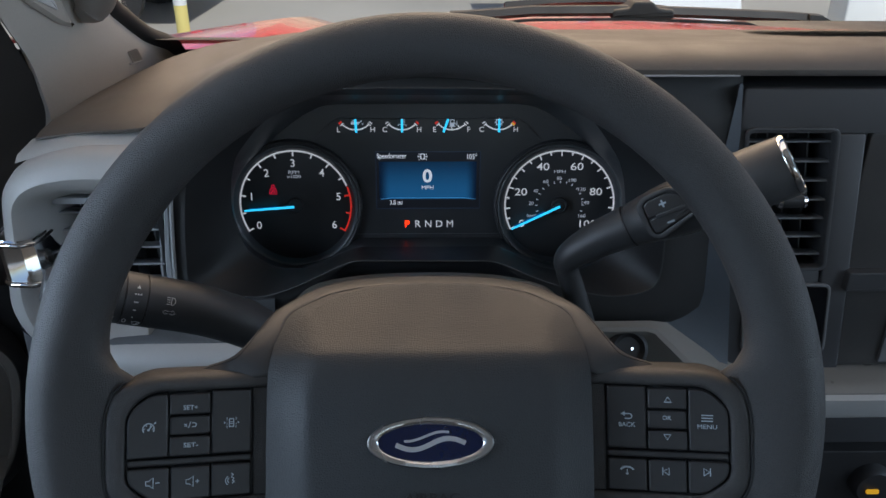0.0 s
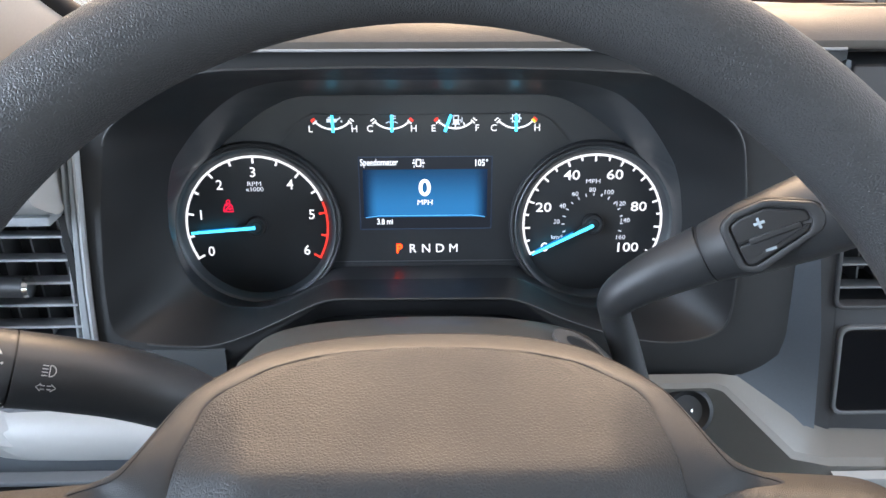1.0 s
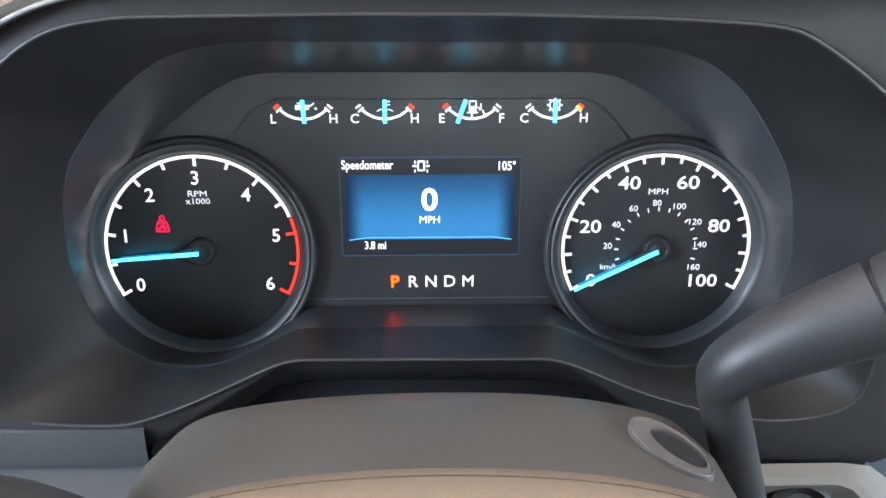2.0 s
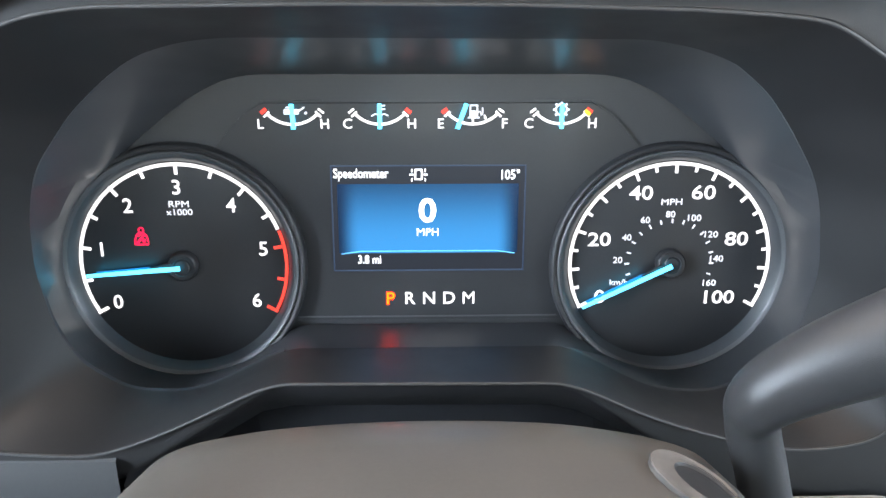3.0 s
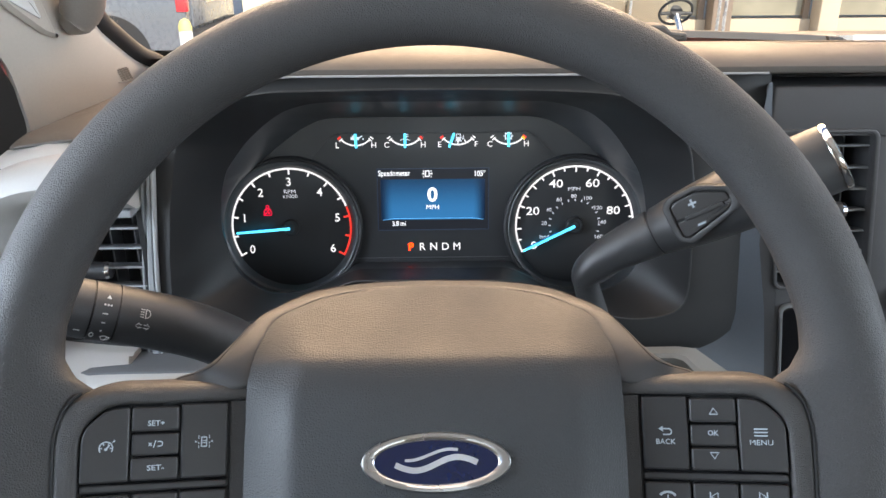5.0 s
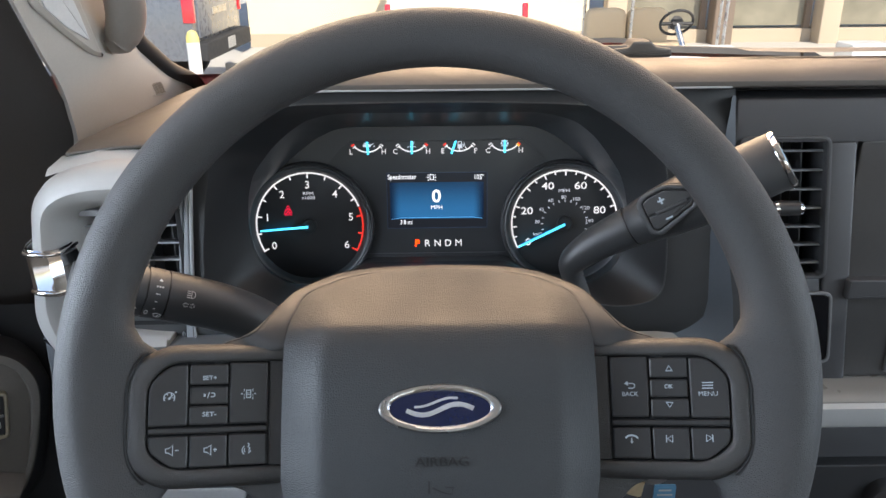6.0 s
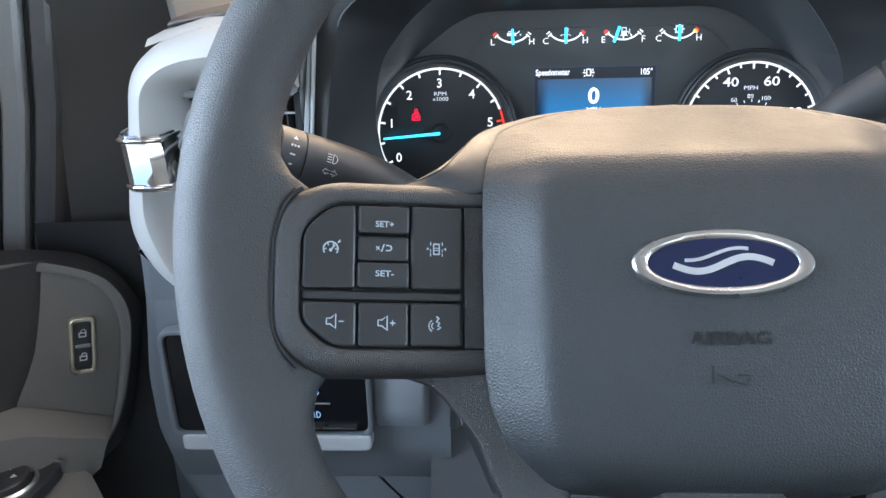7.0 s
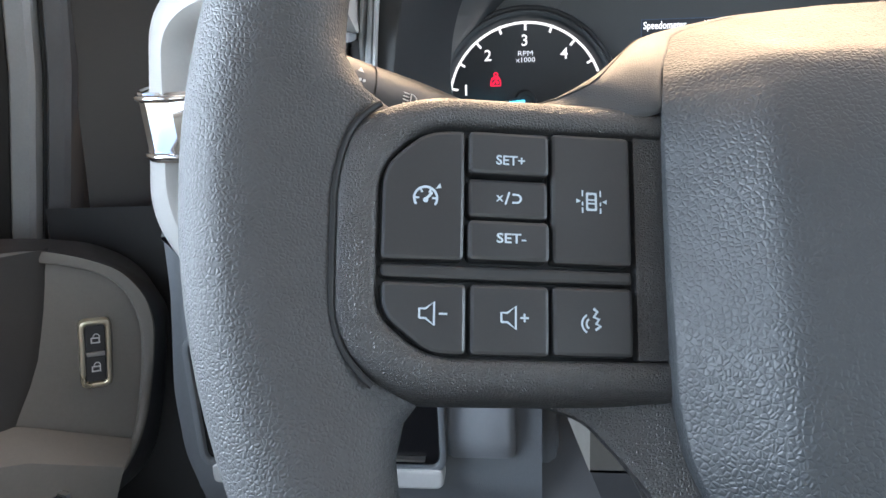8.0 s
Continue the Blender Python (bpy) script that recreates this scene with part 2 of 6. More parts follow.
def circle(r, n=48, cx=0.0, cy=0.0, ry=None):
    return [(cx + r * math.cos(TAU * k / n), cy + (ry or r) * math.sin(TAU * k / n)) for k in range(n)]


def turned(profile, n=64, cx=0.0, cy=0.0):
    """A turned form about z from (radius, z) pairs."""
    return loft([at_z(circle(max(r, 1e-5), n, cx, cy), z) for r, z in profile])


def resample(points, n, closed=False):
    pts = [Vector(p) for p in points] + ([Vector(points[0])] if closed else [])
    cum = [0.0]
    for a, b in zip(pts, pts[1:]):
        cum.append(cum[-1] + (b - a).length)
    out = []
    for k in range(n):
        s = cum[-1] * k / (n if closed else n - 1)
        i = min(max(0, next((j for j in range(1, len(cum)) if cum[j] >= s - 1e-12), len(cum) - 1) - 1), len(pts) - 2)
        f = (s - cum[i]) / max(1e-12, cum[i + 1] - cum[i])
        out.append(pts[i].lerp(pts[i + 1], f))
    return out


def spline(points, n):
    """A smooth curve through points (Catmull-Rom), n points in all."""
    p = [Vector(q) for q in points]
    p = [p[0] * 2 - p[1]] + p + [p[-1] * 2 - p[-2]]
    out = []
    for k in range(n):
        u = k / (n - 1) * (len(points) - 1)
        i = min(int(u), len(points) - 2)
        t = u - i
        a, b, c, d = p[i:i + 4]
        out.append(0.5 * ((2 * b) + (c - a) * t + (2 * a - 5 * b + 4 * c - d) * t * t + (3 * b - a - 3 * c + d) * t ** 3))
    return out


def tube(path, radii, n=20, flat=1.0, caps=True, upward=(0, 0, 1)):
    """A round or oval bar along a path."""
    path = [Vector(p) for p in path]
    if not isinstance(radii, (list, tuple)):
        radii = [radii] * len(path)
    loops = []
    for i, p in enumerate(path):
        d = (path[min(i + 1, len(path) - 1)] - path[max(i - 1, 0)]).normalized()
        s = d.cross(Vector(upward))
        s = s.normalized() if s.length > 1e-5 else Vector((1, 0, 0))
        w = s.cross(d)
        loops.append([p + (s * math.cos(TAU * k / n) + w * flat * math.sin(TAU * k / n)) * radii[i] for k in range(n)])
    return loft(loops, caps=(caps, caps))


def bar2(a, b, width, z0, z1):
    """A flat straight stroke from a to b."""
    a, b = Vector(a), Vector(b)
    d = (b - a).normalized()
    s = Vector((-d.y, d.x)) * width / 2
    return prism([tuple(a - s), tuple(b - s), tuple(b + s), tuple(a + s)], z0, z1)


def stroke(points, width, z0, z1):
    """A flat bent stroke of even width."""
    pts = [Vector(p) for p in points]
    left, right = [], []
    for i, p in enumerate(pts):
        d = (pts[min(i + 1, len(pts) - 1)] - pts[max(i - 1, 0)]).normalized()
        s = Vector((-d.y, d.x)) * width / 2
        left.append(p + s)
        right.append(p - s)
    loops = [[(*l, z0), (*r, z0), (*r, z1), (*l, z1)] for l, r in zip(left, right)]
    return loft(loops, caps=(True, True))


def arc2(r, a0, a1, n=24, cx=0.0, cy=0.0, ry=None):
    return [(cx + r * math.cos(radians(a0 + (a1 - a0) * k / (n - 1))), cy + (ry or r) * math.sin(radians(a0 + (a1 - a0) * k / (n - 1)))) for k in range(n)]


def lettering(text, height, z0=0.0, deep=0.0002, weight=0.0, squeeze=1.0, align="CENTER"):
    """Raised or printed letters of that cap height, centred on the origin."""
    cu = bpy.data.curves.new("letters", "FONT")
    cu.body, cu.size, cu.align_x, cu.align_y = text, height / 0.7, align, "CENTER"
    cu.offset, cu.extrude, cu.resolution_u = 0.0 if "M" in text else weight, deep / 2, 3
    ob = new("letters", cu)
    bpy.context.view_layer.update()
    me = bpy.data.meshes.new_from_object(ob.evaluated_get(bpy.context.evaluated_depsgraph_get()))
    bm = bmesh.new()
    bm.from_mesh(me)
    bpy.data.objects.remove(ob)
    bpy.data.curves.remove(cu)
    bpy.data.meshes.remove(me)
    ys = [v.co.y for v in bm.verts]
    mid = (min(ys) + max(ys)) / 2 if ys else 0
    bm.transform(Matrix.Diagonal((squeeze, 1, 1, 1)) @ Matrix.Translation((0, -mid, z0 + deep / 2)))
    return bm


def slab(lo, hi, bevel=0.0):
    bm = prism(box2(lo[0], lo[1], hi[0], hi[1]) if not bevel else rounded(box2(lo[0], lo[1], hi[0], hi[1]), bevel, 3), lo[2], hi[2], bevel)
    return bm

RL = pose(0.0, 0.4017, 1.5545, 90 - 26.45)        # steering wheel rim
MM = Matrix.Scale(0.001, 4)
CL = pose(0.0013, 0.745, 1.516, 90 - 7.62)          # gauge face: x right, y up, z to the driver
WL = pose(0.0, 0.3887, 1.5662, 90 - 29.78)         # steering wheel hub, likewise
CLM, WLM, RLM = CL @ MM, WL @ MM, RL @ MM


def fitted(text, height, width, z0=0.0, deep=0.2, weight=0.0):
    bm = lettering(text, height, z0, deep, weight)
    xs = [v.co.x for v in bm.verts]
    lo, hi = min(xs), max(xs)
    bm.transform(Matrix.Diagonal((width / (hi - lo), 1, 1, 1)) @ Matrix.Translation((-(lo + hi) / 2, 0, 0)))
    return bm


def put(bm, x, y, turn=0.0):
    bm.transform(pose(x, y, 0, 0, 0, turn))
    return bm


# ---- large structure: the cab round the camera, the ground outside ----
def wall_with_opening(y0, y1, z0, z1, wy0, wy1, wz0, wz1, x0, x1):
    """A wall across x0..x1 in thickness, spread along y and z, with one window opening."""
    return join(slab((x0, y0, z0), (x1, y1, wz0)), slab((x0, y0, wz1), (x1, y1, z1)), slab((x0, y0, wz0), (x1, wy0, wz1)), slab((x0, wy1, wz0), (x1, y1, wz1)))


solo("wall_left", wall_with_opening(-1.4, 0.95, 0.9, 2.1, -0.55, 0.5, 1.5, 1.98, -0.56, -0.50), DOOR, "dark trim of the driver's door with a window opening", "cab wall", "structure")
solo("wall_right", wall_with_opening(-1.4, 0.95, 0.6, 2.1, -0.6, 0.6, 1.5, 1.98, 1.2, 1.26), DOOR, "dark trim of the passenger side with a window opening", "cab wall", "structure")
solo("wall_rear", join(slab((-0.56, -1.46, 0.6), (1.26, -1.4, 1.55)), slab((-0.56, -1.46, 2.0), (1.26, -1.4, 2.1)), slab((-0.56, -1.46, 1.55), (-0.3, -1.4, 2.0)), slab((1.0, -1.46, 1.55), (1.26, -1.4, 2.0))), CLOTH, "rear wall of the cab with its window opening", "cab wall", "structure")
solo("ceiling", slab((-0.56, -1.46, 2.1), (1.26, 0.55, 2.14)), CLOTH, "light grey headliner of the cab", "ceiling", "structure")
solo("floor", slab((-0.56, -1.46, 0.86), (1.26, 1.0, 0.9)), RUBBER, "black rubber floor of the cab", "floor", "structure")
solo("firewall", slab((-0.56, 0.98, 0.86), (1.26, 1.0, 1.6)), RUBBER, "black bulkhead behind the dashboard", "bulkhead", "structure")

# ---- instrument cluster ----
cluster = thing("instrument_cluster", CL.translation, "lit gauge cluster with two dials and a blue display", "instrument cluster")
T_C, S_C = (-120.3, -0.3), (120.6, -0.8)

back = part("backplate", prism(rounded([(-205, -80), (205, -80), (205, 100), (120, 118), (-120, 118), (-205, 100)], 20), -9, -1.2), PANEL_GREY, cluster, "dark grey frame behind the dials", m=CLM)
arc_left = [(T_C[0] + 56.2 * math.cos(radians(a)), T_C[1] + 56.2 * math.sin(radians(a))) for a in range(-32, 73, 4)]
arc_right = [(S_C[0] - 56.2 * math.cos(radians(a)), S_C[1] + 56.2 * math.sin(radians(a))) for a in range(72, -33, -4)]
mid_outline = arc_left + [(-101, 58), (-88, 72.5), (-78, 78.3), (78, 78.3), (88, 72.5), (101, 58)] + arc_right
mid_panel = part("centre_panel", prism(mid_outline, -1.0, 0.0, 0.3), FACE, cluster, "matt black raised centre panel", m=CLM)
for side in (-1, 1):
    part("panel_edge", stroke([(side * 101, 58), (side * 88, 72.5), (side * 78, 78.8), (side * 50, 79.2)], 0.7, -1.1, 0.35), PANEL_GREY, cluster, m=CLM)


part("panel_edge", stroke([(-66, -28.5), (65, -28.5)], 0.7, -1.1, 0.4), surface("panel edge grey", (0.09, 0.092, 0.096), 0.4), cluster, m=CLM)


def dial(name, centre, start, steps, major, numbers, label):
    """A round dial: face, bezel, scale, numerals, needle."""
    cx, cy = centre
    face = part(name, turned([(0.01, 0.35), (50.6, 0.35), (51.4, 0.2), (51.4, -0.8), (0.01, -0.8)], 96, cx, cy), FACE, cluster, label, m=CLM)
    part("bezel", turned([(51.2, 0.1), (51.7, 0.9), (54.0, 5.1), (54.4, 5.5), (54.4, -1.0), (51.2, -1.0)], 96, cx, cy), RING_GREY, face, "dark grey cone-shaped bezel", m=CLM)
    part("bezel_lip", turned([(54.3, 5.3), (55.9, 6.9), (56.6, 7.1), (57.2, 6.7), (57.4, 5.4), (57.4, -1.0), (54.3, -1.0)], 96, cx, cy), surface("bezel lip grey", (0.085, 0.088, 0.092), 0.4), face, "satin grey bezel lip", m=CLM)
    part("outer_bezel", turned([(57.3, 5.2), (57.9, 6.4), (59.3, 6.9), (60.2, 6.3), (60.6, 4.8), (60.6, -1.1), (57.3, -1.1)], 96, cx, cy), BEZEL_BLACK, face, m=CLM)
    return face


def ray2(centre, r, deg):
    return (centre[0] + r * math.cos(radians(deg)), centre[1] + r * math.sin(radians(deg)))


def needle(face, centre, deg, length):
    """A lit needle on a dark hub."""
    cx, cy = centre
    part("needle_hub", turned([(0.01, 5.4), (3.4, 5.4), (3.8, 5.0), (4.3, 5.0), (4.7, 5.5), (6.4, 5.5), (7.1, 4.8), (7.3, 3.4), (7.3, 0.4), (0.01, 0.4)], 40, cx, cy), BEZEL_BLACK, face, "dark round needle hub", m=CLM)
    tip, root = ray2(centre, length, deg), ray2(centre, 0.5, deg)
    d = Vector(tip) - Vector(root)
    s = Vector((-d.y, d.x)).normalized()
    a, b = Vector(root), Vector(tip)
    part("needle", prism([tuple(a - s * 1.0), tuple(b - s * 0.7), tuple(b + s * 0.7), tuple(a + s * 1.0)], 6.4, 7.6), NEEDLE, face, "glowing cyan needle", m=CLM)
    # added emissive strip that imitates the needle's glow on the dial face
    a, b = Vector(ray2(centre, 13, deg)), Vector(ray2(centre, length - 3, deg))
    part("needle_glow", prism([tuple(a - s * 0.9), tuple(b - s * 0.6), tuple(b + s * 0.6), tuple(a + s * 0.9)], 2.4, 2.9), lit("needle glow blue", (0.01, 0.2, 0.5), 0.55), face, "dim blue strip for the needle's glow on the dial", m=CLM)
    a, b = Vector(ray2(centre, 4, deg)), Vector(ray2(centre, 15.5, deg))
    part("needle_arm", prism([tuple(a - s * 3.2), tuple(b - s * 1.2), tuple(b + s * 1.2), tuple(a + s * 3.2)], 4.2, 6.0, 0.5), BEZEL_BLACK, face, m=CLM)


tach = dial("tachometer", T_C, 209, 12, 2, None, "tachometer dial with white scale and red line")
ALPHA = 39.7


def tach_deg(v):
    return 90 + (3 - v) * ALPHA


part("scale_arc", stroke(arc2(50.0, tach_deg(0), tach_deg(4.74), 90, *T_C), 1.6, 0.35, 0.65), WHITE, tach, "lit white scale arc", m=CLM)
part("red_arc", stroke(arc2(50.2, tach_deg(4.77), tach_deg(6), 30, *T_C), 1.5, 0.35, 0.65), RED, tach, "lit red scale arc", m=CLM)
for k in range(13):
    v = k / 2
    a = tach_deg(v)
    deep = 5.2 if k % 2 == 0 else 4.4
    part("tick", bar2(ray2(T_C, 50.9 if k not in (0, 12) else 51, a), ray2(T_C, 50.9 - deep - 0.6, a), 1.5, 0.4, 0.7), WHITE if v < 4.9 else RED, tach, m=CLM)
for text, x, y in zip("0123456", (-154.6, -159.6, -144.8, -120.8, -95.3, -81.1, -85.9), (-19.3, 7.9, 29.7, 38.6, 29.7, 7.6, -19.1)):
    part("numeral", put(lettering(text, 7.0, 0.4, 0.25, 0.07), x, y), WHITE, tach, m=CLM)
part("caption", put(fitted("RPM", 3.1, 9.6, 0.4), -120.3, 30.3), SOFT_WHITE, tach, m=CLM)
part("caption", put(fitted("x1000", 3.0, 12.5, 0.4), -120.3, 26.3), SOFT_WHITE, tach, m=CLM)
# warning lamp: a plain belt-shaped sign
belted = join(stroke(arc2(1.2, 0, 360, 18, 0.2, 3.4), 0.7, 0.35, 0.55), stroke([(-3.2, -3.8), (-3.0, -1.2), (-2.2, 0.9), (-1.0, 1.9), (1.2, 1.9), (2.4, 0.9), (3.1, -1.2), (3.3, -3.8), (-3.2, -3.8)], 0.8, 0.35, 0.55), bar2((-2.2, -3.2), (1.6, 1.2), 1.1, 0.35, 0.56), prism(circle(1.0, 12, 1.2, -1.9), 0.35, 0.55), bar2((-1.6, 0.2), (-0.2, 1.2), 0.7, 0.35, 0.54))
part("warning_lamp", put(belted, -139.9, 14.0), TELL_RED, tach, "small glowing red belt warning sign", m=CLM)
needle(tach, T_C, 184.4, 45.4)

speedo = dial("speedometer", S_C, 207, 20, 2, None, "speedometer dial with white scale in miles an hour")


def speed_deg(v):
    return 207.5 - v * 2.35


part("scale_arc", stroke(arc2(50.0, speed_deg(0), speed_deg(100), 120, *S_C), 1.6, 0.35, 0.65), WHITE, speedo, "lit white scale arc", m=CLM)
for k in range(21):
    a = speed_deg(k * 5)
    part("tick", bar2(ray2(S_C, 50.9, a), ray2(S_C, 45.2 if k % 2 == 0 else 46.6, a), 1.4, 0.4, 0.7), WHITE, speedo, m=CLM)
for text, x, y, w in (("0", 86.5, -18.8, 5.4), ("20", 84.8, 11.3, 11.2), ("40", 104.0, 34.7, 11.6), ("60", 134.9, 34.8, 11.6), ("80", 153.5, 11.2, 11.4), ("100", 147.8, -19.5, 15.2)):
    part("numeral", put(fitted(text, 6.8, w, 0.4, 0.25, 0.07), x, y), WHITE, speedo, m=CLM)
part("caption", put(fitted("MPH", 3.1, 10.2, 0.4, weight=0.05), 119.5, 30.1), SOFT_WHITE, speedo, m=CLM)
for text, x, y in zip(("20", "40", "60", "80", "100", "120", "140", "160"), (94.6, 98.4, 107.1, 119.4, 131.5, 140.6, 144.5, 142.0), (0.5, 12.2, 21.0, 23.9, 22.0, 13.5, 0.9, -11.8)):
    part("small_numeral", put(fitted(text, 3.2, 2.05 * len(text) + 0.4, 0.4), x, y), SOFT_WHITE, speedo, m=CLM)
part("caption", put(fitted("km/h", 3.0, 9.0, 0.4), 95.8, -11.2), SOFT_WHITE, speedo, m=CLM)
for k in range(15):
    a = 197 - k * (214 / 14)
    part("small_tick", bar2(ray2(S_C, 22.4, a), ray2(S_C, 20.2, a), 0.7, 0.4, 0.6), SOFT_WHITE, speedo, m=CLM)
needle(speedo, S_C, 206.0, 49.0)

# four small gauges along the top
for gx, left, right, tip, kind in ((-63.6, "L", "H", 0.0, "oil"), (-22.6, "C", "H", 0.0, "water"), (21.3, "E", "F", -1.0, "fuel"), (63.2, "C", "H", 0.0, "gear")):
    g = part("small_gauge", stroke(arc2(16.4, -90 - 46, -90 + 46, 28, gx, 84.7), 1.25, 0.05, 0.3), WHITE, cluster, "small arc gauge with a lit needle", m=CLM)
    for side in (-1, 1):
        a = -90 + side * 46
        hot = (side < 0 and kind in ("oil", "fuel")) or (side > 0 and kind in ("water", "gear"))
        part("end_tick", bar2(ray2((gx, 84.7), 15.0, a), ray2((gx, 84.7), 18.6, a), 1.0, 0.05, 0.4), WHITE, g, m=CLM)
        a2 = -90 + side * 53
        part("end_mark", bar2(ray2((gx, 84.7), 15.2, a2), ray2((gx, 84.7), 18.4, a2), 1.7 if hot else 1.0, 0.05, 0.4), RED if hot else WHITE, g, m=CLM)
        if kind == "gear" and side > 0:
            part("amber_mark", bar2(ray2((gx, 84.7), 15.2, -42), ray2((gx, 84.7), 18.4, -42), 1.8, 0.05, 0.42), AMBER, g, m=CLM)
    if kind == "fuel":
        for a in (-90, -66):
            part("end_tick", bar2(ray2((gx, 84.7), 13.4, a), ray2((gx, 84.7), 16.6, a), 0.9, 0.05, 0.4), WHITE, g, m=CLM)
    for text, x in ((left, -15.3), (right, 15.0)):
        part("gauge_letter", put(lettering(text, 4.6, 0.1, 0.2, 0.06), gx + x, 68.6), WHITE, g, m=CLM)
    if kind == "oil":
        icon = join(bar2((-4, 74.2), (3, 74.2), 2.4, 0.1, 0.3), bar2((3, 74.5), (5.6, 76.3), 0.8, 0.1, 0.3), bar2((-3, 76.2), (0, 76.2), 0.8, 0.1, 0.3), prism(circle(0.7, 8, 6.3, 73.6), 0.1, 0.3))
    elif kind == "water":
        icon = join(bar2((0, 72.5), (0, 78), 1.3, 0.1, 0.3), stroke([(-4, 72.2), (-2, 73.2), (0, 72.2), (2, 73.2), (4, 72.2)], 0.6, 0.1, 0.3), bar2((0, 75.4), (2.6, 75.4), 0.6, 0.1, 0.3), bar2((0, 77), (2.6, 77), 0.6, 0.1, 0.3))
    elif kind == "fuel":
        icon = join(frame_prism(box2(-1.6, 71.6, 2.4, 77.4), box2(-0.9, 74.6, 1.7, 76.7), 0.1, 0.3), bar2((-2.4, 71.3), (3.2, 71.3), 0.7, 0.1, 0.3), stroke([(2.4, 74), (3.6, 74), (3.9, 72.4), (4.6, 73), (4.5, 76)], 0.6, 0.1, 0.3))
    else:
        icon = join(frame_prism(circle(3.0, 24, 0, 75), circle(2.2, 24, 0, 75), 0.1, 0.3), *[bar2(ray2((0, 75), 3.0, a), ray2((0, 75), 3.9, a), 1.0, 0.1, 0.3) for a in range(0, 360, 45)])
    part("gauge_icon", put(icon, gx, 0), SOFT_WHITE, g, m=CLM)
    lean = -4.2 if kind == "fuel" else (0.6 if kind == "oil" else 0.0)
    x0 = gx + (-7.4 if kind == "fuel" else 0.6 if kind == "oil" else 0.0)
    part("gauge_needle", bar2((x0, 66.4), (x0 - lean, 78.0), 1.9, 2.0, 2.8), NEEDLE, g, "glowing cyan gauge needle", m=CLM)

# display
display = part("display", prism(box2(-46.3, -3.7, 46.8, 48.2), 0.02, 0.25), SCREEN_BLACK, cluster, "lit display with blue field", m=CLM)
part("blue_field", prism(box2(-44.0, 5.0, 44.0, 39.6), 0.25, 0.4), SCREEN_BLUE, display, m=CLM)
part("field_line", stroke([(-42.8, 4.6), (-33, 6.0), (33, 6.0), (42.8, 4.6)], 0.45, 0.4, 0.5), lit("line blue", (0.12, 0.45, 0.9), 0.8), display, m=CLM)
part("display_edge", frame_prism(box2(-46.9, -4.3, 47.4, 48.8), box2(-46.3, -3.7, 46.8, 48.2), 0.0, 0.5), lit("screen edge", (0.03, 0.05, 0.09), 0.6), display, m=CLM)
for text, h, w, x, y in (("Speedometer", 4.6, 26.5, -32.3, 44.2), ("105°", 4.6, 8.8, 39.8, 44.2), ("0", 11.6, 8.6, -0.4, 26.5), ("MPH", 3.8, 10.6, -0.3, 15.7), ("3.8 mi", 4.2, 11.2, -29.1, 1.8)):
    part("display_text", put(fitted(text, h, w, 0.45, 0.15, 0.05 if h < 8 else 0.4), x, y), SCREEN_TEXT, display, m=CLM)
lane = join(frame_prism(rounded(box2(-2, -2.6, 2, 2.8), 0.7, 3), rounded(box2(-1.2, -1.9, 1.2, 2.0), 0.5, 3), 0.45, 0.6), *[bar2((s * 3.2, a), (s * 3.2, a + 1.6), 0.5, 0.45, 0.6) for s in (-1, 1) for a in (-3.4, 1.2)], *[bar2((s * 2.4, 0), (s * 4.4, 0), 0.8, 0.45, 0.6) for s in (-1, 1)])
part("display_icon", put(lane, -4.6, 44.2), SCREEN_TEXT, display, m=CLM)
for text, x in zip("PRNDM", (-19.3, -9.6, 0.2, 10.2, 20.1)):
    part("gear_letter", put(lettering(text, 6.4, 0.1, 0.2, 0.06), x, -18.8), ORANGE if text == "P" else WHITE, cluster, m=CLM)

# ---- dashboard ----
dash = thing("dashboard", (0.0, 0.66, 1.3), "grey padded dashboard with a dark gauge binnacle", "dashboard")


def polar(loop, centre, n):
    """An outline as n points at even angles about a centre."""
    out, m = [], len(loop)
    for k in range(n):
        a = TAU * k / n
        d = Vector((math.cos(a), math.sin(a)))
        best = 0.0
        for i in range(m):
            p, q = Vector(loop[i]) - Vector(centre), Vector(loop[(i + 1) % m]) - Vector(centre)
            e = q - p
            den = d.x * e.y - d.y * e.x
            if abs(den) < 1e-12:
                continue
            t = (p.x * e.y - p.y * e.x) / den
            u = (p.x * d.y - p.y * d.x) / den
            if t > 0 and -1e-9 <= u <= 1 + 1e-9:
                best = max(best, t)
        out.append((centre[0] + d.x * best, centre[1] + d.y * best))
    return out


def soften(loop, times):
    for _ in range(times):
        n = len(loop)
        loop = [tuple((Vector(loop[i - 1]) + 2 * Vector(loop[i]) + Vector(loop[(i + 1) % n])) / 4) for i in range(n)]
    return loop


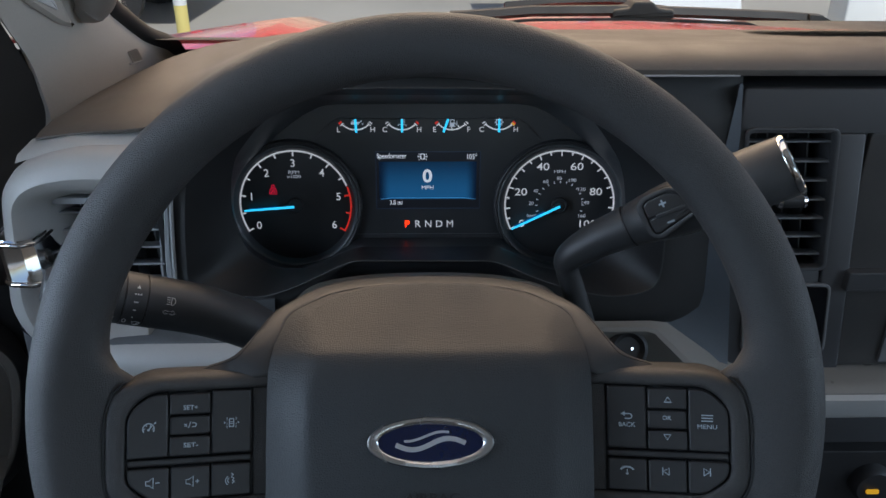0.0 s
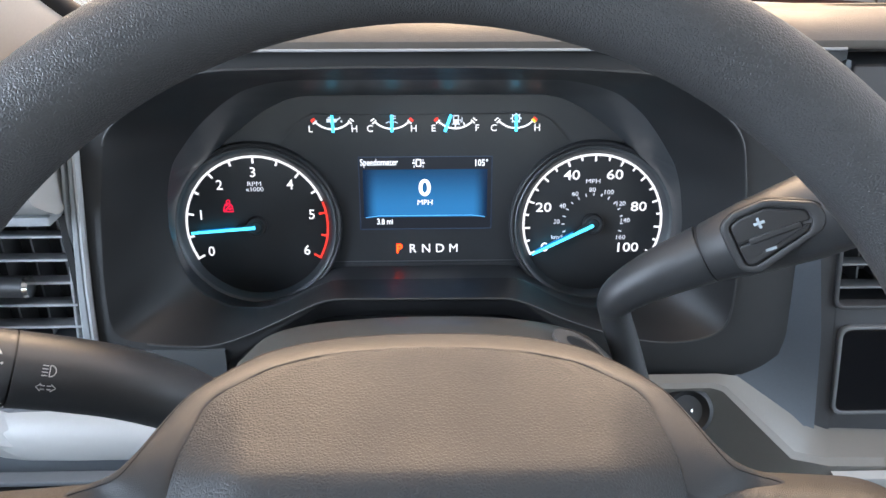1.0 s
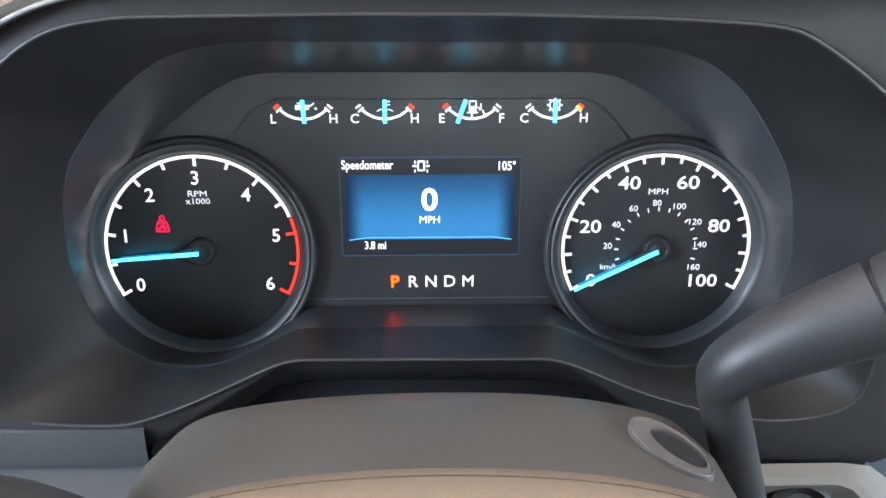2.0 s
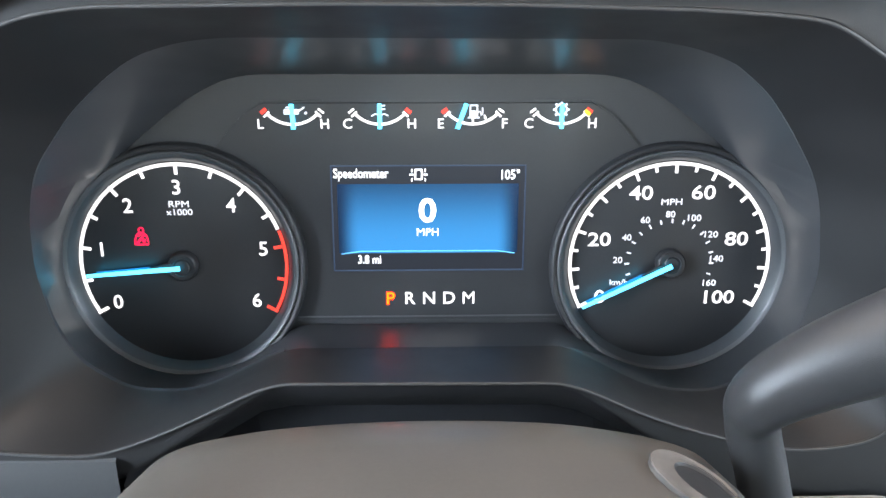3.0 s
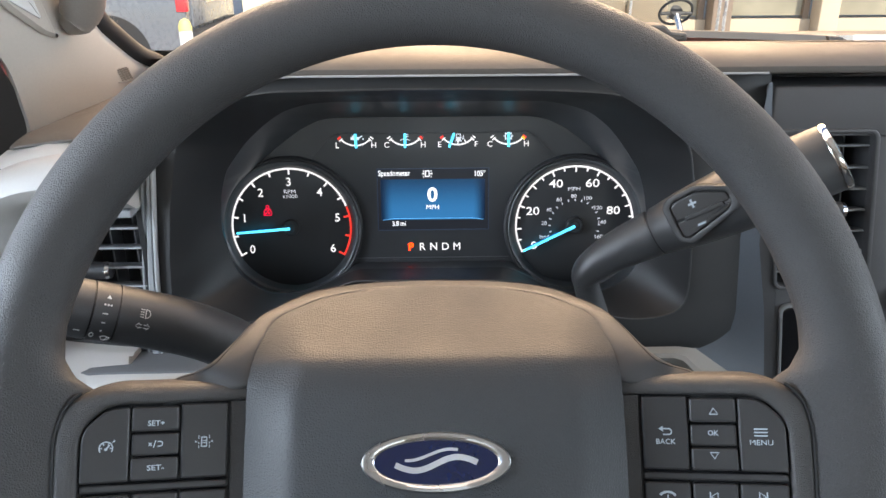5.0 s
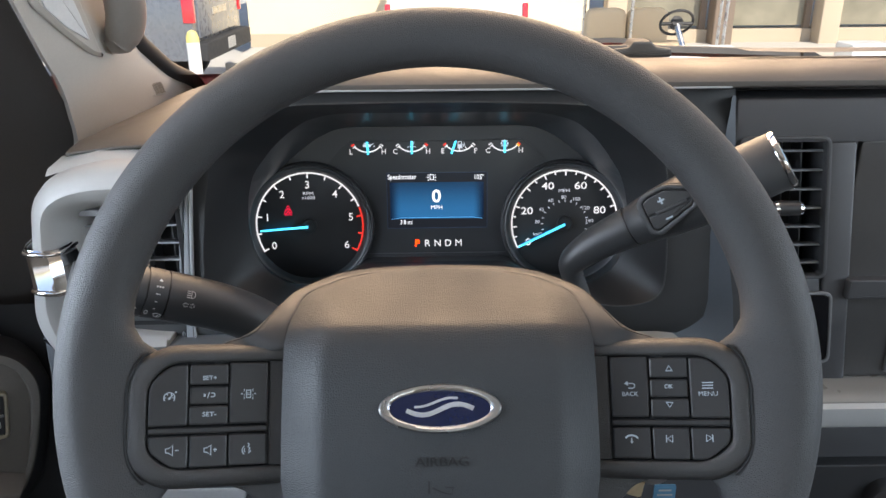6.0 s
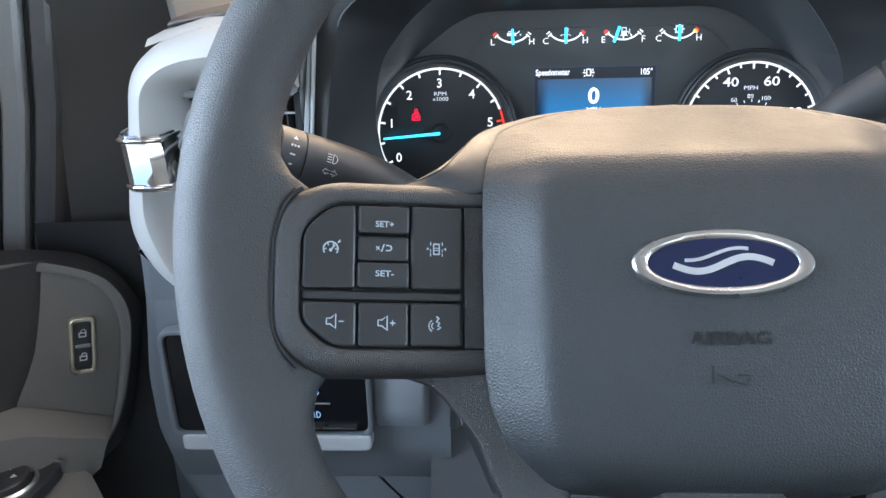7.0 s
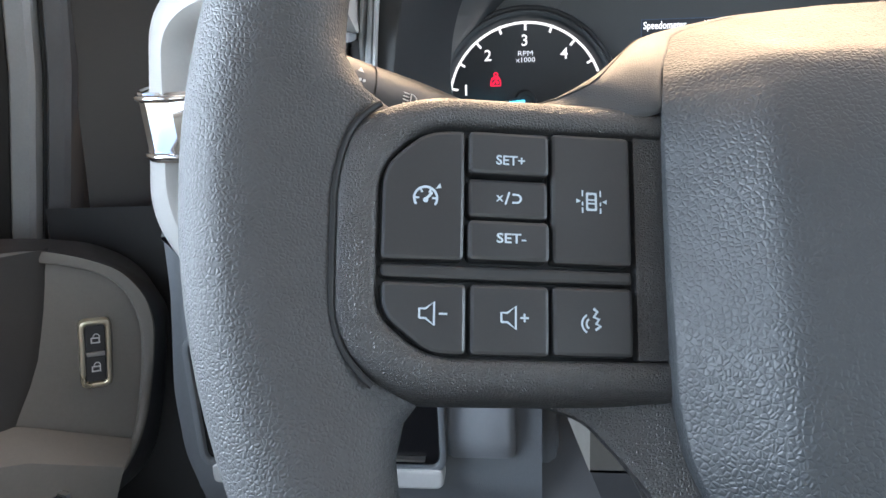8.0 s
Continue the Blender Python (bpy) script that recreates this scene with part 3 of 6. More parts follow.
BC, BN = (0.0013, 1.557), 440
opening = [(-0.03, 1.6495), (-0.107, 1.6485), (-0.121, 1.6468), (-0.133, 1.644), (-0.1435, 1.6385), (-0.156, 1.6293), (-0.1693, 1.62), (-0.1765, 1.6125), (-0.186, 1.567), (-0.192, 1.525), (-0.1945, 1.49), (-0.191, 1.4795), (-0.1615, 1.4755), (-0.126, 1.4743), (-0.1195, 1.4795), (-0.1135, 1.4823), (-0.0905, 1.491), (-0.07, 1.5047), (-0.0565, 1.5078), (0.0515, 1.5068), (0.0637, 1.5033), (0.086, 1.4913), (0.113, 1.4812), (0.148, 1.4722), (0.171, 1.4738), (0.1857, 1.478), (0.192, 1.487), (0.1925, 1.5055), (0.1885, 1.572), (0.1865, 1.583), (0.1827, 1.6025), (0.179, 1.611), (0.1732, 1.618), (0.158, 1.629), (0.1462, 1.6365), (0.133, 1.6438), (0.1195, 1.6458), (0.088, 1.6478), (0.03, 1.6493)]
stadium = [(-0.0742, 1.6332), (-0.0909, 1.6317), (-0.108, 1.6269), (-0.1218, 1.6176), (-0.1365, 1.6048), (-0.1544, 1.5825), (-0.1602, 1.5638), (-0.1630, 1.5391), (-0.160, 1.5128), (-0.152, 1.4932), (-0.132, 1.479), (-0.10, 1.478), (-0.082, 1.488), (-0.064, 1.500), (0.064, 1.500), (0.080, 1.489), (0.098, 1.477), (0.13, 1.474), (0.155, 1.487), (0.1645, 1.5027), (0.1684, 1.5358), (0.163, 1.5642), (0.1577, 1.5789), (0.1449, 1.5977), (0.1332, 1.6123), (0.1179, 1.6242), (0.1018, 1.6295), (0.0841, 1.6326)]
inner_left = [(-66, -31)] + [(-120.3 + 57.6 * math.cos(radians(a)), -0.3 + 57.6 * math.sin(radians(a))) for a in range(320, 112, -10)] + [(-141, 58), (-125, 71), (-109, 82.5), (-93, 90), (-80, 92)]
inner_mm = inner_left[::-1] + [(-x, y) for x, y in inner_left]
inner = [(0.0013 + x * 1e-3, 1.516 + y * 0.991e-3) for x, y in inner_mm]
lo_open = soften(polar(opening, BC, BN), 5)
lo_stad = soften(polar(stadium, BC, BN), 9)
lo_in = soften(polar(inner, BC, BN), 6)


def in_plane(loop, y):
    return [(p[0], y(p[0], p[1]) if callable(y) else y, p[1]) for p in loop]


def between(a, b, t):
    return [tuple(Vector(p).lerp(Vector(q), t)) for p, q in zip(a, b)]


f_open = in_plane(lo_open, 0.651)
f_stad = in_plane(lo_stad, 0.690)
f_in = in_plane(lo_in, lambda x, z: 0.742 + (z - 1.516) * 0.1355)
f_step = [(x, y + 0.002, z - (0.007 if abs(x) < 0.062 and z < 1.52 else 0.0)) for x, y, z in f_stad]
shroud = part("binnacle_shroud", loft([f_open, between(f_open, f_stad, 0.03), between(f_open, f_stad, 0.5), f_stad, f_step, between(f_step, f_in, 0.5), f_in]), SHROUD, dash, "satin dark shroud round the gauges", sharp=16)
shroud.data.materials.append(SHROUD_SHADE)
# the front band takes a darker colour that stands for its shade
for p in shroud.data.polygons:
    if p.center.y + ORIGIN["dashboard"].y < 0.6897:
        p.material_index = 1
edge_run = [p for p in lo_open[BN // 2:] + lo_open[:BN // 2] if p[0] > -0.178]   # towards the door the edge fades away
part("opening_bead", tube([(x, 0.6498, z) for x, z in edge_run], 0.0007, 8, upward=(0, 1, 0)), BEAD, dash, "thin moulded edge of the gauge opening")

# front face of the binnacle, round the opening
bez_out = [(-0.112, 1.661), (-0.128, 1.6595), (-0.148, 1.653), (-0.166, 1.642), (-0.183, 1.6285), (-0.1885, 1.622), (-0.194, 1.608), (-0.1975, 1.579), (-0.2013, 1.545), (-0.2045, 1.516), (-0.208, 1.482), (-0.212, 1.4525), (-0.127, 1.4535), (-0.12, 1.4725), (-0.113, 1.4765), (-0.09, 1.4855), (-0.0695, 1.4992), (-0.0563, 1.502), (0.0515, 1.501), (0.0637, 1.4978), (0.0865, 1.4855), (0.1136, 1.474), (0.132, 1.4395), (0.209, 1.4383), (0.228, 1.446), (0.241, 1.468), (0.2415, 1.596), (0.238, 1.66), (0.11, 1.661)]
lo_out = soften(polar(bez_out, BC, BN), 2)
b_in = lo_open
def under_pad(near, far):
    """The face stands further back where the pad hangs over it."""
    return lambda x, z: near + (far - near) * min(1.0, max(0.0, (z - 1.63) / 0.015))


part("binnacle_face", loft([in_plane(b_in, 0.6512), in_plane(between(b_in, lo_out, 0.06), 0.6508), in_plane(between(b_in, lo_out, 0.5), under_pad(0.6522, 0.656)), in_plane(between(b_in, lo_out, 0.93), under_pad(0.6555, 0.663)), in_plane(lo_out, under_pad(0.659, 0.666)), in_plane(lo_out, lambda x, z: 0.6595 if z < 1.53 and -0.125 < x < 0.135 else 0.70)]), FACE_BLACK, dash, "matt black face round the gauge opening")
LIP = [(-0.127, 1.4545), (-0.12, 1.4725), (-0.09, 1.4855), (-0.0795, 1.4925), (-0.0695, 1.4992), (-0.0563, 1.502), (0.0, 1.5015), (0.0515, 1.501), (0.0637, 1.4978), (0.0865, 1.4855), (0.1136, 1.474)]
part("lip_underside", loft([[(x, 0.6545, z + 0.0012), (x, 0.656, z - 0.0015), (x, 0.668, z - 0.0165), (x, 0.682, z - 0.021)] for x, z in LIP], closed=False), BEZEL_BLACK, dash, "black underside of the gauge lip")
# dark textured wall seen through the gap under the lip
part("gap_wall", slab((-0.075, 0.682, 1.40), (0.075, 0.69, 1.487)), surface("grained black wall", (0.022, 0.023, 0.026), 0.36, grain=0.6, grain_size=0.0007), dash)


def station(x, f, g, nose):
    """A cross-section of the padded dash top at x: f is the height of its front lower edge, g of its rear edge."""
    k = float(np.interp(x, [-0.3, -0.2, -0.13], [0.35, 0.5, 1.0]))     # the lip thins towards the door
    f2 = f + (1 - k) * 0.006
    top = f2 + 0.0165 * k
    return [(x, nose + 0.03, f2 - 0.004), (x, nose + 0.004, f2 - 0.001), (x, nose + 0.0005, f2), (x, nose, f2 + 0.001 * k), (x, nose, f2 + 0.0045 * k), (x, nose + 0.003, f2 + 0.0068 * k), (x, nose + 0.011, f2 + 0.0108 * k), (x, nose + 0.03, f2 + 0.0148 * k), (x, nose + 0.06, top * 0.75 + (g + 0.004) * 0.25 - 0.001), (x, nose + 0.10, top * 0.42 + (g + 0.003) * 0.58), (x, nose + 0.16, g + 0.002), (x, nose + 0.186, g), (x, nose + 0.19, g - 0.012), (x, nose + 0.188, g - 0.03)]


xs = [-0.291, -0.285, -0.255, -0.225, -0.20, -0.18, -0.16, -0.14, -0.12, -0.10, -0.05, 0.0, 0.1, 0.2, 0.3, 0.45, 0.7, 1.0, 1.2]
F_X = [-0.45, -0.36, -0.325, -0.295, -0.25, -0.205, -0.187, -0.1826, -0.168, -0.1473, -0.1267, -0.0997, 1.3]
F_Z = [1.50, 1.54, 1.588, 1.606, 1.613, 1.6165, 1.6212, 1.6242, 1.6353, 1.6477, 1.6553, 1.6583, 1.6575]
G_X = [-0.45, -0.38, -0.33, -0.28, -0.24, -0.2, -0.12, 0.0, 1.3]
G_Z = [1.53, 1.562, 1.588, 1.612, 1.630, 1.642, 1.652, 1.655, 1.655]
N_X = [-0.45, -0.33, -0.28, -0.22, -0.19, -0.12, 1.3]
N_Y = [0.70, 0.665, 0.648, 0.642, 0.646, 0.650, 0.650]
pad_x = np.interp(np.linspace(0, len(xs) - 1, 150), range(len(xs)), xs)


def evened(table_x, table_y):
    """A table read off along the pad and smoothed, so that the pad bends without kinks."""
    reach = np.linspace(-0.012, 0.012, 9)
    return [float(np.mean(np.interp(x + reach, table_x, table_y))) for x in pad_x]


pad_rows = list(zip(pad_x, evened(F_X, F_Z), evened(G_X, G_Z), evened(N_X, N_Y)))
part("dash_pad", loft([station(*row) for row in pad_rows], closed=False), DASH, dash, "grained grey padded dash top", sharp=50)
part("pad_piping", tube([(x, nose - 0.0003, f + 0.0002) for x, f, g, nose in pad_rows if -0.183 < x < 0.232], 0.0008, 8), surface("pale piping", (0.3, 0.3, 0.31), 0.4, grain=0.2, grain_size=0.0008), dash, "pale moulded line under the dash pad")
part("demister_panel", loft([[(0.30, 0.80, 1.6655), (0.34, 0.775, 1.6672), (1.1, 0.775, 1.6655)], [(0.30, 0.835, 1.6635), (0.34, 0.835, 1.6635), (1.1, 0.835, 1.663)]], closed=False), DASH_DARK, dash, "dark defroster panel")

# light grey surround of the left vent
sur_out = rounded([(-0.329, 1.474), (-0.308, 1.437), (-0.255, 1.408), (-0.2145, 1.409), (-0.2135, 1.465), (-0.2125, 1.50), (-0.204, 1.612), (-0.262, 1.612), (-0.309, 1.594)], [0.03, 0.03, 0.02, 0.002, 0.002, 0.002, 0.004, 0.05, 0.04], 8)
sur_in = rounded([(-0.287, 1.462), (-0.2155, 1.4535), (-0.2135, 1.50), (-0.207, 1.569), (-0.27, 1.571), (-0.285, 1.562)], [0.012, 0.002, 0.002, 0.002, 0.008, 0.012], 8)
SC, SN = (-0.248, 1.522), 160
so, si = polar(sur_out, SC, SN), polar(sur_in, SC, SN)
def open_side(loop, y):
    """The surround is open towards the gauges: there it lies behind the upright vent frame."""
    out, pts = [], in_plane(loop, y)
    for k, (a, b, c) in enumerate(pts):
        if 22 <= k <= 28:                                # the upper bar runs straight on to its end
            out.append((-0.2055, b, pts[29][2]))
        elif a > -0.2175 and 1.4555 < c < 1.5715:
            out.append((a, max(b, 0.664), 1.5684 if c > 1.54 else c))
        else:
            out.append((a, max(b, 0.664) if a > -0.225 and c < 1.4555 else b, c))
    return out


surround = part("vent_surround", loft([open_side(so, 0.70), open_side(so, 0.632), open_side(between(so, si, 0.06), 0.621), open_side(between(so, si, 0.2), 0.614), open_side(between(so, si, 0.42), 0.611), open_side(between(so, si, 0.62), 0.615), open_side(between(so, si, 0.8), 0.626), open_side(between(so, si, 0.97), 0.638), open_side(si, 0.642), open_side(si, 0.70)]), SURROUND, dash, "light grey painted vent surround")
part("vent_header", slab((-0.281, 0.634, 1.5655), (-0.2085, 0.66, 1.5705), 0.0012), STRIP, dash, "slim grey top of the vent frame")
part("surround_top", loft([[(x, 0.632, 1.610 - max(0, -0.262 - x) * 0.3), (x, 0.638, 1.6145 - max(0, -0.262 - x) * 0.3), (x, 0.665, 1.6175 - max(0, -0.262 - x) * 0.3)] for x in (-0.30, -0.28, -0.262, -0.23, -0.205)], closed=False), SURROUND, dash, "light grey top of the vent surround")
part("surround_foot", loft([[(x, 0.66, 1.4492), (x, 0.632 + d, 1.4485), (x, 0.622 + d, 1.446), (x, 0.6142 + d, 1.438), (x, 0.6118 + d, 1.428), (x, 0.616 + d, 1.417), (x, 0.63 + d, 1.4102)] for x, d in ((-0.275, 0.006), (-0.26, 0.0005), (-0.245, -0.002), (-0.2145, -0.003), (-0.18, -0.003), (-0.12, -0.003))], closed=False), SURROUND, dash, "light grey trim under the gauges")
part("vent_sill", loft([[(x, 0.69, 1.4737), (x, 0.6535, 1.4733), (x, 0.6502, 1.4715), (x, 0.6492, 1.456), (x, 0.653, 1.449)] for x in (-0.283, -0.214, -0.16, -0.1265)], closed=False), surface("slate sill", (0.07, 0.072, 0.074), 0.5, grain=0.2, grain_size=0.0006), dash, "slate sill under the gauges")
# chrome clasp on the surround
CLASP = [(-0.3215, 0.66), (-0.3215, 0.634), (-0.3202, 0.622), (-0.3165, 0.612), (-0.3115, 0.6085), (-0.2975, 0.6075), (-0.2892, 0.6112), (-0.2862, 0.622), (-0.2855, 0.66)]
clasp = part("chrome_band", loft([[(x + (1.528 - z) * 0.17, y - grow + (z - 1.528) * 0.24, z) for x, y in CLASP] for z, grow in ((1.5105, 0), (1.512, 0.0006), (1.5155, 0.0006), (1.5175, 0), (1.5385, 0), (1.5405, 0.0006), (1.544, 0.0006), (1.5455, 0))], closed=False), CHROME, dash, "polished chrome band", sharp=25)
for z in (1.5135, 1.5425):
    part("chrome_lip", tube([(x + (1.528 - z) * 0.17, y - 0.0012 + (z - 1.528) * 0.24, z) for x, y in CLASP], 0.0019, 10), CHROME, clasp)

# grey strips between vent and binnacle
STRIP_Z = [1.44, 1.4822, 1.5163, 1.545, 1.579, 1.6077, 1.6154, 1.6224, 1.629]
STRIP_X = [-0.2078, -0.205, -0.2025, -0.1996, -0.1959, -0.1926, -0.1894, -0.1855, -0.181]


def strip(inner_off, outer_off, y, z0, z1):
    """An upright strip beside the binnacle that bends with its edge: its two sides as distances from that edge at bottom and top."""
    rows = []
    for z in np.linspace(z0, z1, 26):
        edge, k = float(np.interp(z, STRIP_Z, STRIP_X)), (z - 1.44) / 0.185
        b, a = edge - inner_off[0] * (1 - k) - inner_off[1] * k, edge - outer_off[0] * (1 - k) - outer_off[1] * k
        rows.append([(a, 0.70, z), (a, y + 0.0016, z), (a + 0.0012, y, z), (b - 0.0012, y, z), (b, y + 0.0016, z), (b, 0.70, z)])
    return loft(rows, closed=False, caps=(True, True))


part("vent_strip", strip((0.0015, 0.0012), (0.0085, 0.0042), 0.6478, 1.44, 1.6265), STRIP, dash, "grey vertical vent frame")
part("vent_strip", strip((0.0, 0.0), (0.0012, 0.001), 0.6472, 1.44, 1.627), surface("pale strip edge", (0.4, 0.41, 0.42), 0.4), dash, "pale edge of the vent frame")
part("vent_strip", strip((0.0098, 0.0052), (0.0128, 0.0092), 0.6498, 1.44, 1.6225), STRIP, dash, "slim grey vent frame")


def vent(name, x0, x1, z0, z1, y, count, label, knob, edge, lean=None):
    """A vent with a dark duct, level slats, upright vanes and a thumb knob."""
    v = thing(name, ((x0 + x1) / 2, y, z0), label, "air vent", "dash vents")
    part("duct", join(slab((x0 - 0.004, y + 0.045, z0 - 0.004), (x1 + 0.004, y + 0.05, z1 + 0.004)), slab((x0 - 0.006, y, z0 - 0.006), (x0 - 0.002, y + 0.05, z1 + 0.006)), slab((x1 + 0.002, y, z0 - 0.006), (x1 + 0.006, y + 0.05, z1 + 0.006)), slab((x0, y, z1 + 0.002), (x1, y + 0.05, z1 + 0.006)), slab((x0, y, z0 - 0.006), (x1, y + 0.05, z0 - 0.002))), POCKET, v, m=lean)
    for k in range(count):
        z = z0 + (k + 0.5) * (z1 - z0) / count
        part("slat", loft([[(x, y + 0.002, z + 0.0006), (x, y + 0.0005, z), (x, y + 0.002, z - 0.0012), (x, y + 0.016, z - 0.004), (x, y + 0.016, z - 0.0025)] for x in (x0 - 0.002, x1 + 0.002)], caps=(True, True)), SLAT, v, m=lean)
        # bead along the front edge; a paler material here paints the light it catches
        part("slat_edge", tube([(x0 - 0.002, y + 0.0005, z), (x1 + 0.002, y + 0.0005, z)], 0.0009, 8), edge, v, "slat front edge with its lit tone in the colour", m=lean)
    for k in range(4):
        x = x0 + (k + 0.5) * (x1 - x0) / 4
        part("vane", slab((x - 0.0006, y + 0.02, z0), (x + 0.0006, y + 0.04, z1)), SLAT, v, m=lean)
    kx, kz, kw = knob
    part("knob", tube([(kx - kw, y - 0.006, kz), (kx + kw, y - 0.006, kz)], 0.0062, 20), BUTTON, v, "black knurled thumb knob", m=lean)
    for s in (-1, 1):
        part("knob_cap", tube([(kx + s * kw, y - 0.006, kz), (kx + s * (kw + 0.0028), y - 0.006, kz)], [0.0066, 0.0058], 20), CHROME, v, "chrome knob end", m=lean)
    return v


vent("air_vent", -0.286, -0.213, 1.4678, 1.5592, 0.6495, 6, "black slatted vent with a chrome-tipped knob in the light grey surround", (-0.2475, 1.522, 0.012), STRIP)

# lower dash left of the column
low = [(-0.324, 1.475), (-0.3255, 1.43), (-0.334, 1.365), (-0.3335, 1.32), (-0.322, 1.275), (-0.29, 1.22), (-0.10, 1.20), (-0.10, 1.45), (-0.30, 1.45)]
part("lower_panel", prism(rounded(low, 0.01, 4), 0, 0.05, 0.006), LOWER, dash, "slate grey lower dash panel", m=Matrix(((1, 0, 0, 0), (0, 0, -1, 0.672), (0, 1, 0, 0), (0, 0, 0, 1))))
part("knee_panel", loft([[(x, y, z) for x in (-0.318, -0.11)] for y, z in ((0.625, 1.445), (0.618, 1.40), (0.607, 1.318), (0.6085, 1.308), (0.626, 1.27), (0.662, 1.20), (0.68, 1.05))], closed=False), LOWER, dash, "slate grey knee panel")

FRONT = Matrix(((1, 0, 0, 0), (0, 0, -1, 0), (0, 1, 0, 0), (0, 0, 0, 1)))   # drawings in x, z; depth to the driver


def facing(y):
    return Matrix.Translation((0, y, 0)) @ FRONT


# headlamp switch panel, black in the lower dash
switch = thing("switch_panel", (-0.235, 0.60, 1.315), "black headlamp switch panel in the lower dash", "switch panel")
pan = rounded(box2(-0.306, 1.332, -0.1675, 1.41), 0.007, 4)
part("plate", prism(pan, 0, 0.006, 0.001), GLOSS_BLACK, switch, m=facing(0.607))
part("plate_frame", frame_prism(inset(anti(pan), -0.004), pan, 0, 0.009, 0.0012), LOWER, switch, m=facing(0.607))
part("lower_ledge", slab((-0.285, 0.597, 1.3368), (-0.176, 0.602, 1.338)), SATIN, switch, "thin bright ledge")
part("upper_ledge", slab((-0.262, 0.596, 1.386), (-0.185, 0.602, 1.392), 0.0015), STRIP, switch, "pale grey switch edge")
part("pale_edge", prism(rounded(box2(-0.303, 1.3185, -0.1655, 1.3312), [0.004, 0.006, 0.004, 0.004], 4), 0, 0.0105, 0.0018), surface("pale ledge", (0.34, 0.34, 0.335), 0.45), switch, "pale ledge under the switches", m=facing(0.607))
for x, z in ((-0.204, 1.3645), (-0.204, 1.3465), (-0.222, 1.351), (-0.222, 1.3415)):
    lamp_icon = join(stroke(arc2(0.0026, -90, 90, 12, 0, 0), 0.0007, 0, 0.0003), bar2((0, -0.0026), (0, 0.0026), 0.0007, 0, 0.0003), *[bar2((-0.0042, dz), (-0.0012, dz - 0.0004), 0.0006, 0, 0.0003) for dz in (-0.0018, 0, 0.0018)])
    lamp_icon.transform(Matrix.Scale(0.95 if x > -0.21 else 0.6, 4))
    part("switch_icon", put(lamp_icon, x, z), lit("switch blue", (0.35, 0.6, 0.9), 0.3), switch, m=facing(0.6008))
part("divider", slab((-0.212, 0.5998, 1.3553), (-0.194, 0.601, 1.3559)), STRIP, switch)
part("rotary_knob", turned([(0.0001, 0.016), (0.014, 0.016), (0.017, 0.013), (0.018, 0.002), (0.018, 0)], 40, -0.262, 1.365), BUTTON, switch, "black round switch knob", m=facing(0.601))
# grey lower column side panels
part("column_panel", loft([[(-0.166, y + 0.012, z), (-0.1645, y + 0.002, z), (-0.161, y, z), (-0.13, y, z), (-0.1258, y + 0.0012, z), (-0.1245, y + 0.005, z), (-0.1245, y + 0.06, z)] for y, z in ((0.62, 1.43), (0.606, 1.385), (0.604, 1.348), (0.6065, 1.336), (0.617, 1.32), (0.65, 1.272), (0.69, 1.15))], closed=False), surface("pale grey panel", (0.2, 0.21, 0.225), 0.5, grain=0.2, grain_size=0.0008), dash, "pale grey panel under the column", sharp=60)
part("knee_panel", loft([[(-0.125, 0.63, 1.36), (0.11, 0.63, 1.36)], [(-0.125, 0.628, 1.33), (0.11, 0.628, 1.33)], [(-0.125, 0.60, 1.29), (0.11, 0.60, 1.29)], [(-0.125, 0.59, 1.10), (0.11, 0.59, 1.10)]], closed=False), DASH_DARK, dash, "dark knee panel")

# ---- steering column and its stalks ----
column = thing("steering_column", (0.0, 0.56, 1.45), "dark grey column shroud behind the steering wheel", "steering column")


def col_section(y, top, half, low):
    pts = [(-half, low), (-half * 1.0, top - 0.035), (-half * 0.93, top - 0.018), (-half * 0.76, top - 0.0075), (-half * 0.45, top - 0.002), (0, top), (half * 0.45, top - 0.002), (half * 0.76, top - 0.0085), (half * 0.93, top - 0.018), (half, top - 0.035), (half, low)]
    return [(p.x, y, p.y) for p in (Vector(q) for q in spline([Vector((*a, 0)) for a in pts], 44))]


part("upper_shroud", loft([col_section(0.64, 1.485, 0.098, 1.43), col_section(0.625, 1.508, 0.102, 1.43), col_section(0.6085, 1.5192, 0.104, 1.43), col_section(0.59, 1.5242, 0.106, 1.43), col_section(0.55, 1.5268, 0.106, 1.43), col_section(0.50, 1.526, 0.102, 1.43), col_section(0.46, 1.521, 0.095, 1.43)], closed=False, caps=(True, True)), COLUMN, column, "satin grey upper shroud", sharp=50)
part("lower_shroud", loft([[(-0.102, 0.62, 1.431), (0.102, 0.62, 1.431), (0.09, 0.62, 1.37), (-0.09, 0.62, 1.37)], [(-0.095, 0.46, 1.431), (0.095, 0.46, 1.431), (0.08, 0.46, 1.39), (-0.08, 0.46, 1.39)]], caps=(True, True)), DASH_DARK, column)
def tilted_oval(cx, cy, a, b):
    """An oval whose long axis runs outwards and towards the driver."""
    out = []
    for k in range(36):
        p, q = a * math.cos(TAU * k / 36), b * math.sin(TAU * k / 36)
        out.append((cx + 0.69 * p + 0.72 * q, cy - 0.72 * p + 0.69 * q))
    return out


recess, rec_small = tilted_oval(0.081, 0.578, 0.0155, 0.0098), tilted_oval(0.0835, 0.5775, 0.0105, 0.0060)


def col_top(x):
    return 1.5258 - 0.0085 * (abs(x) / 0.08) ** 2.6 + 0.0006


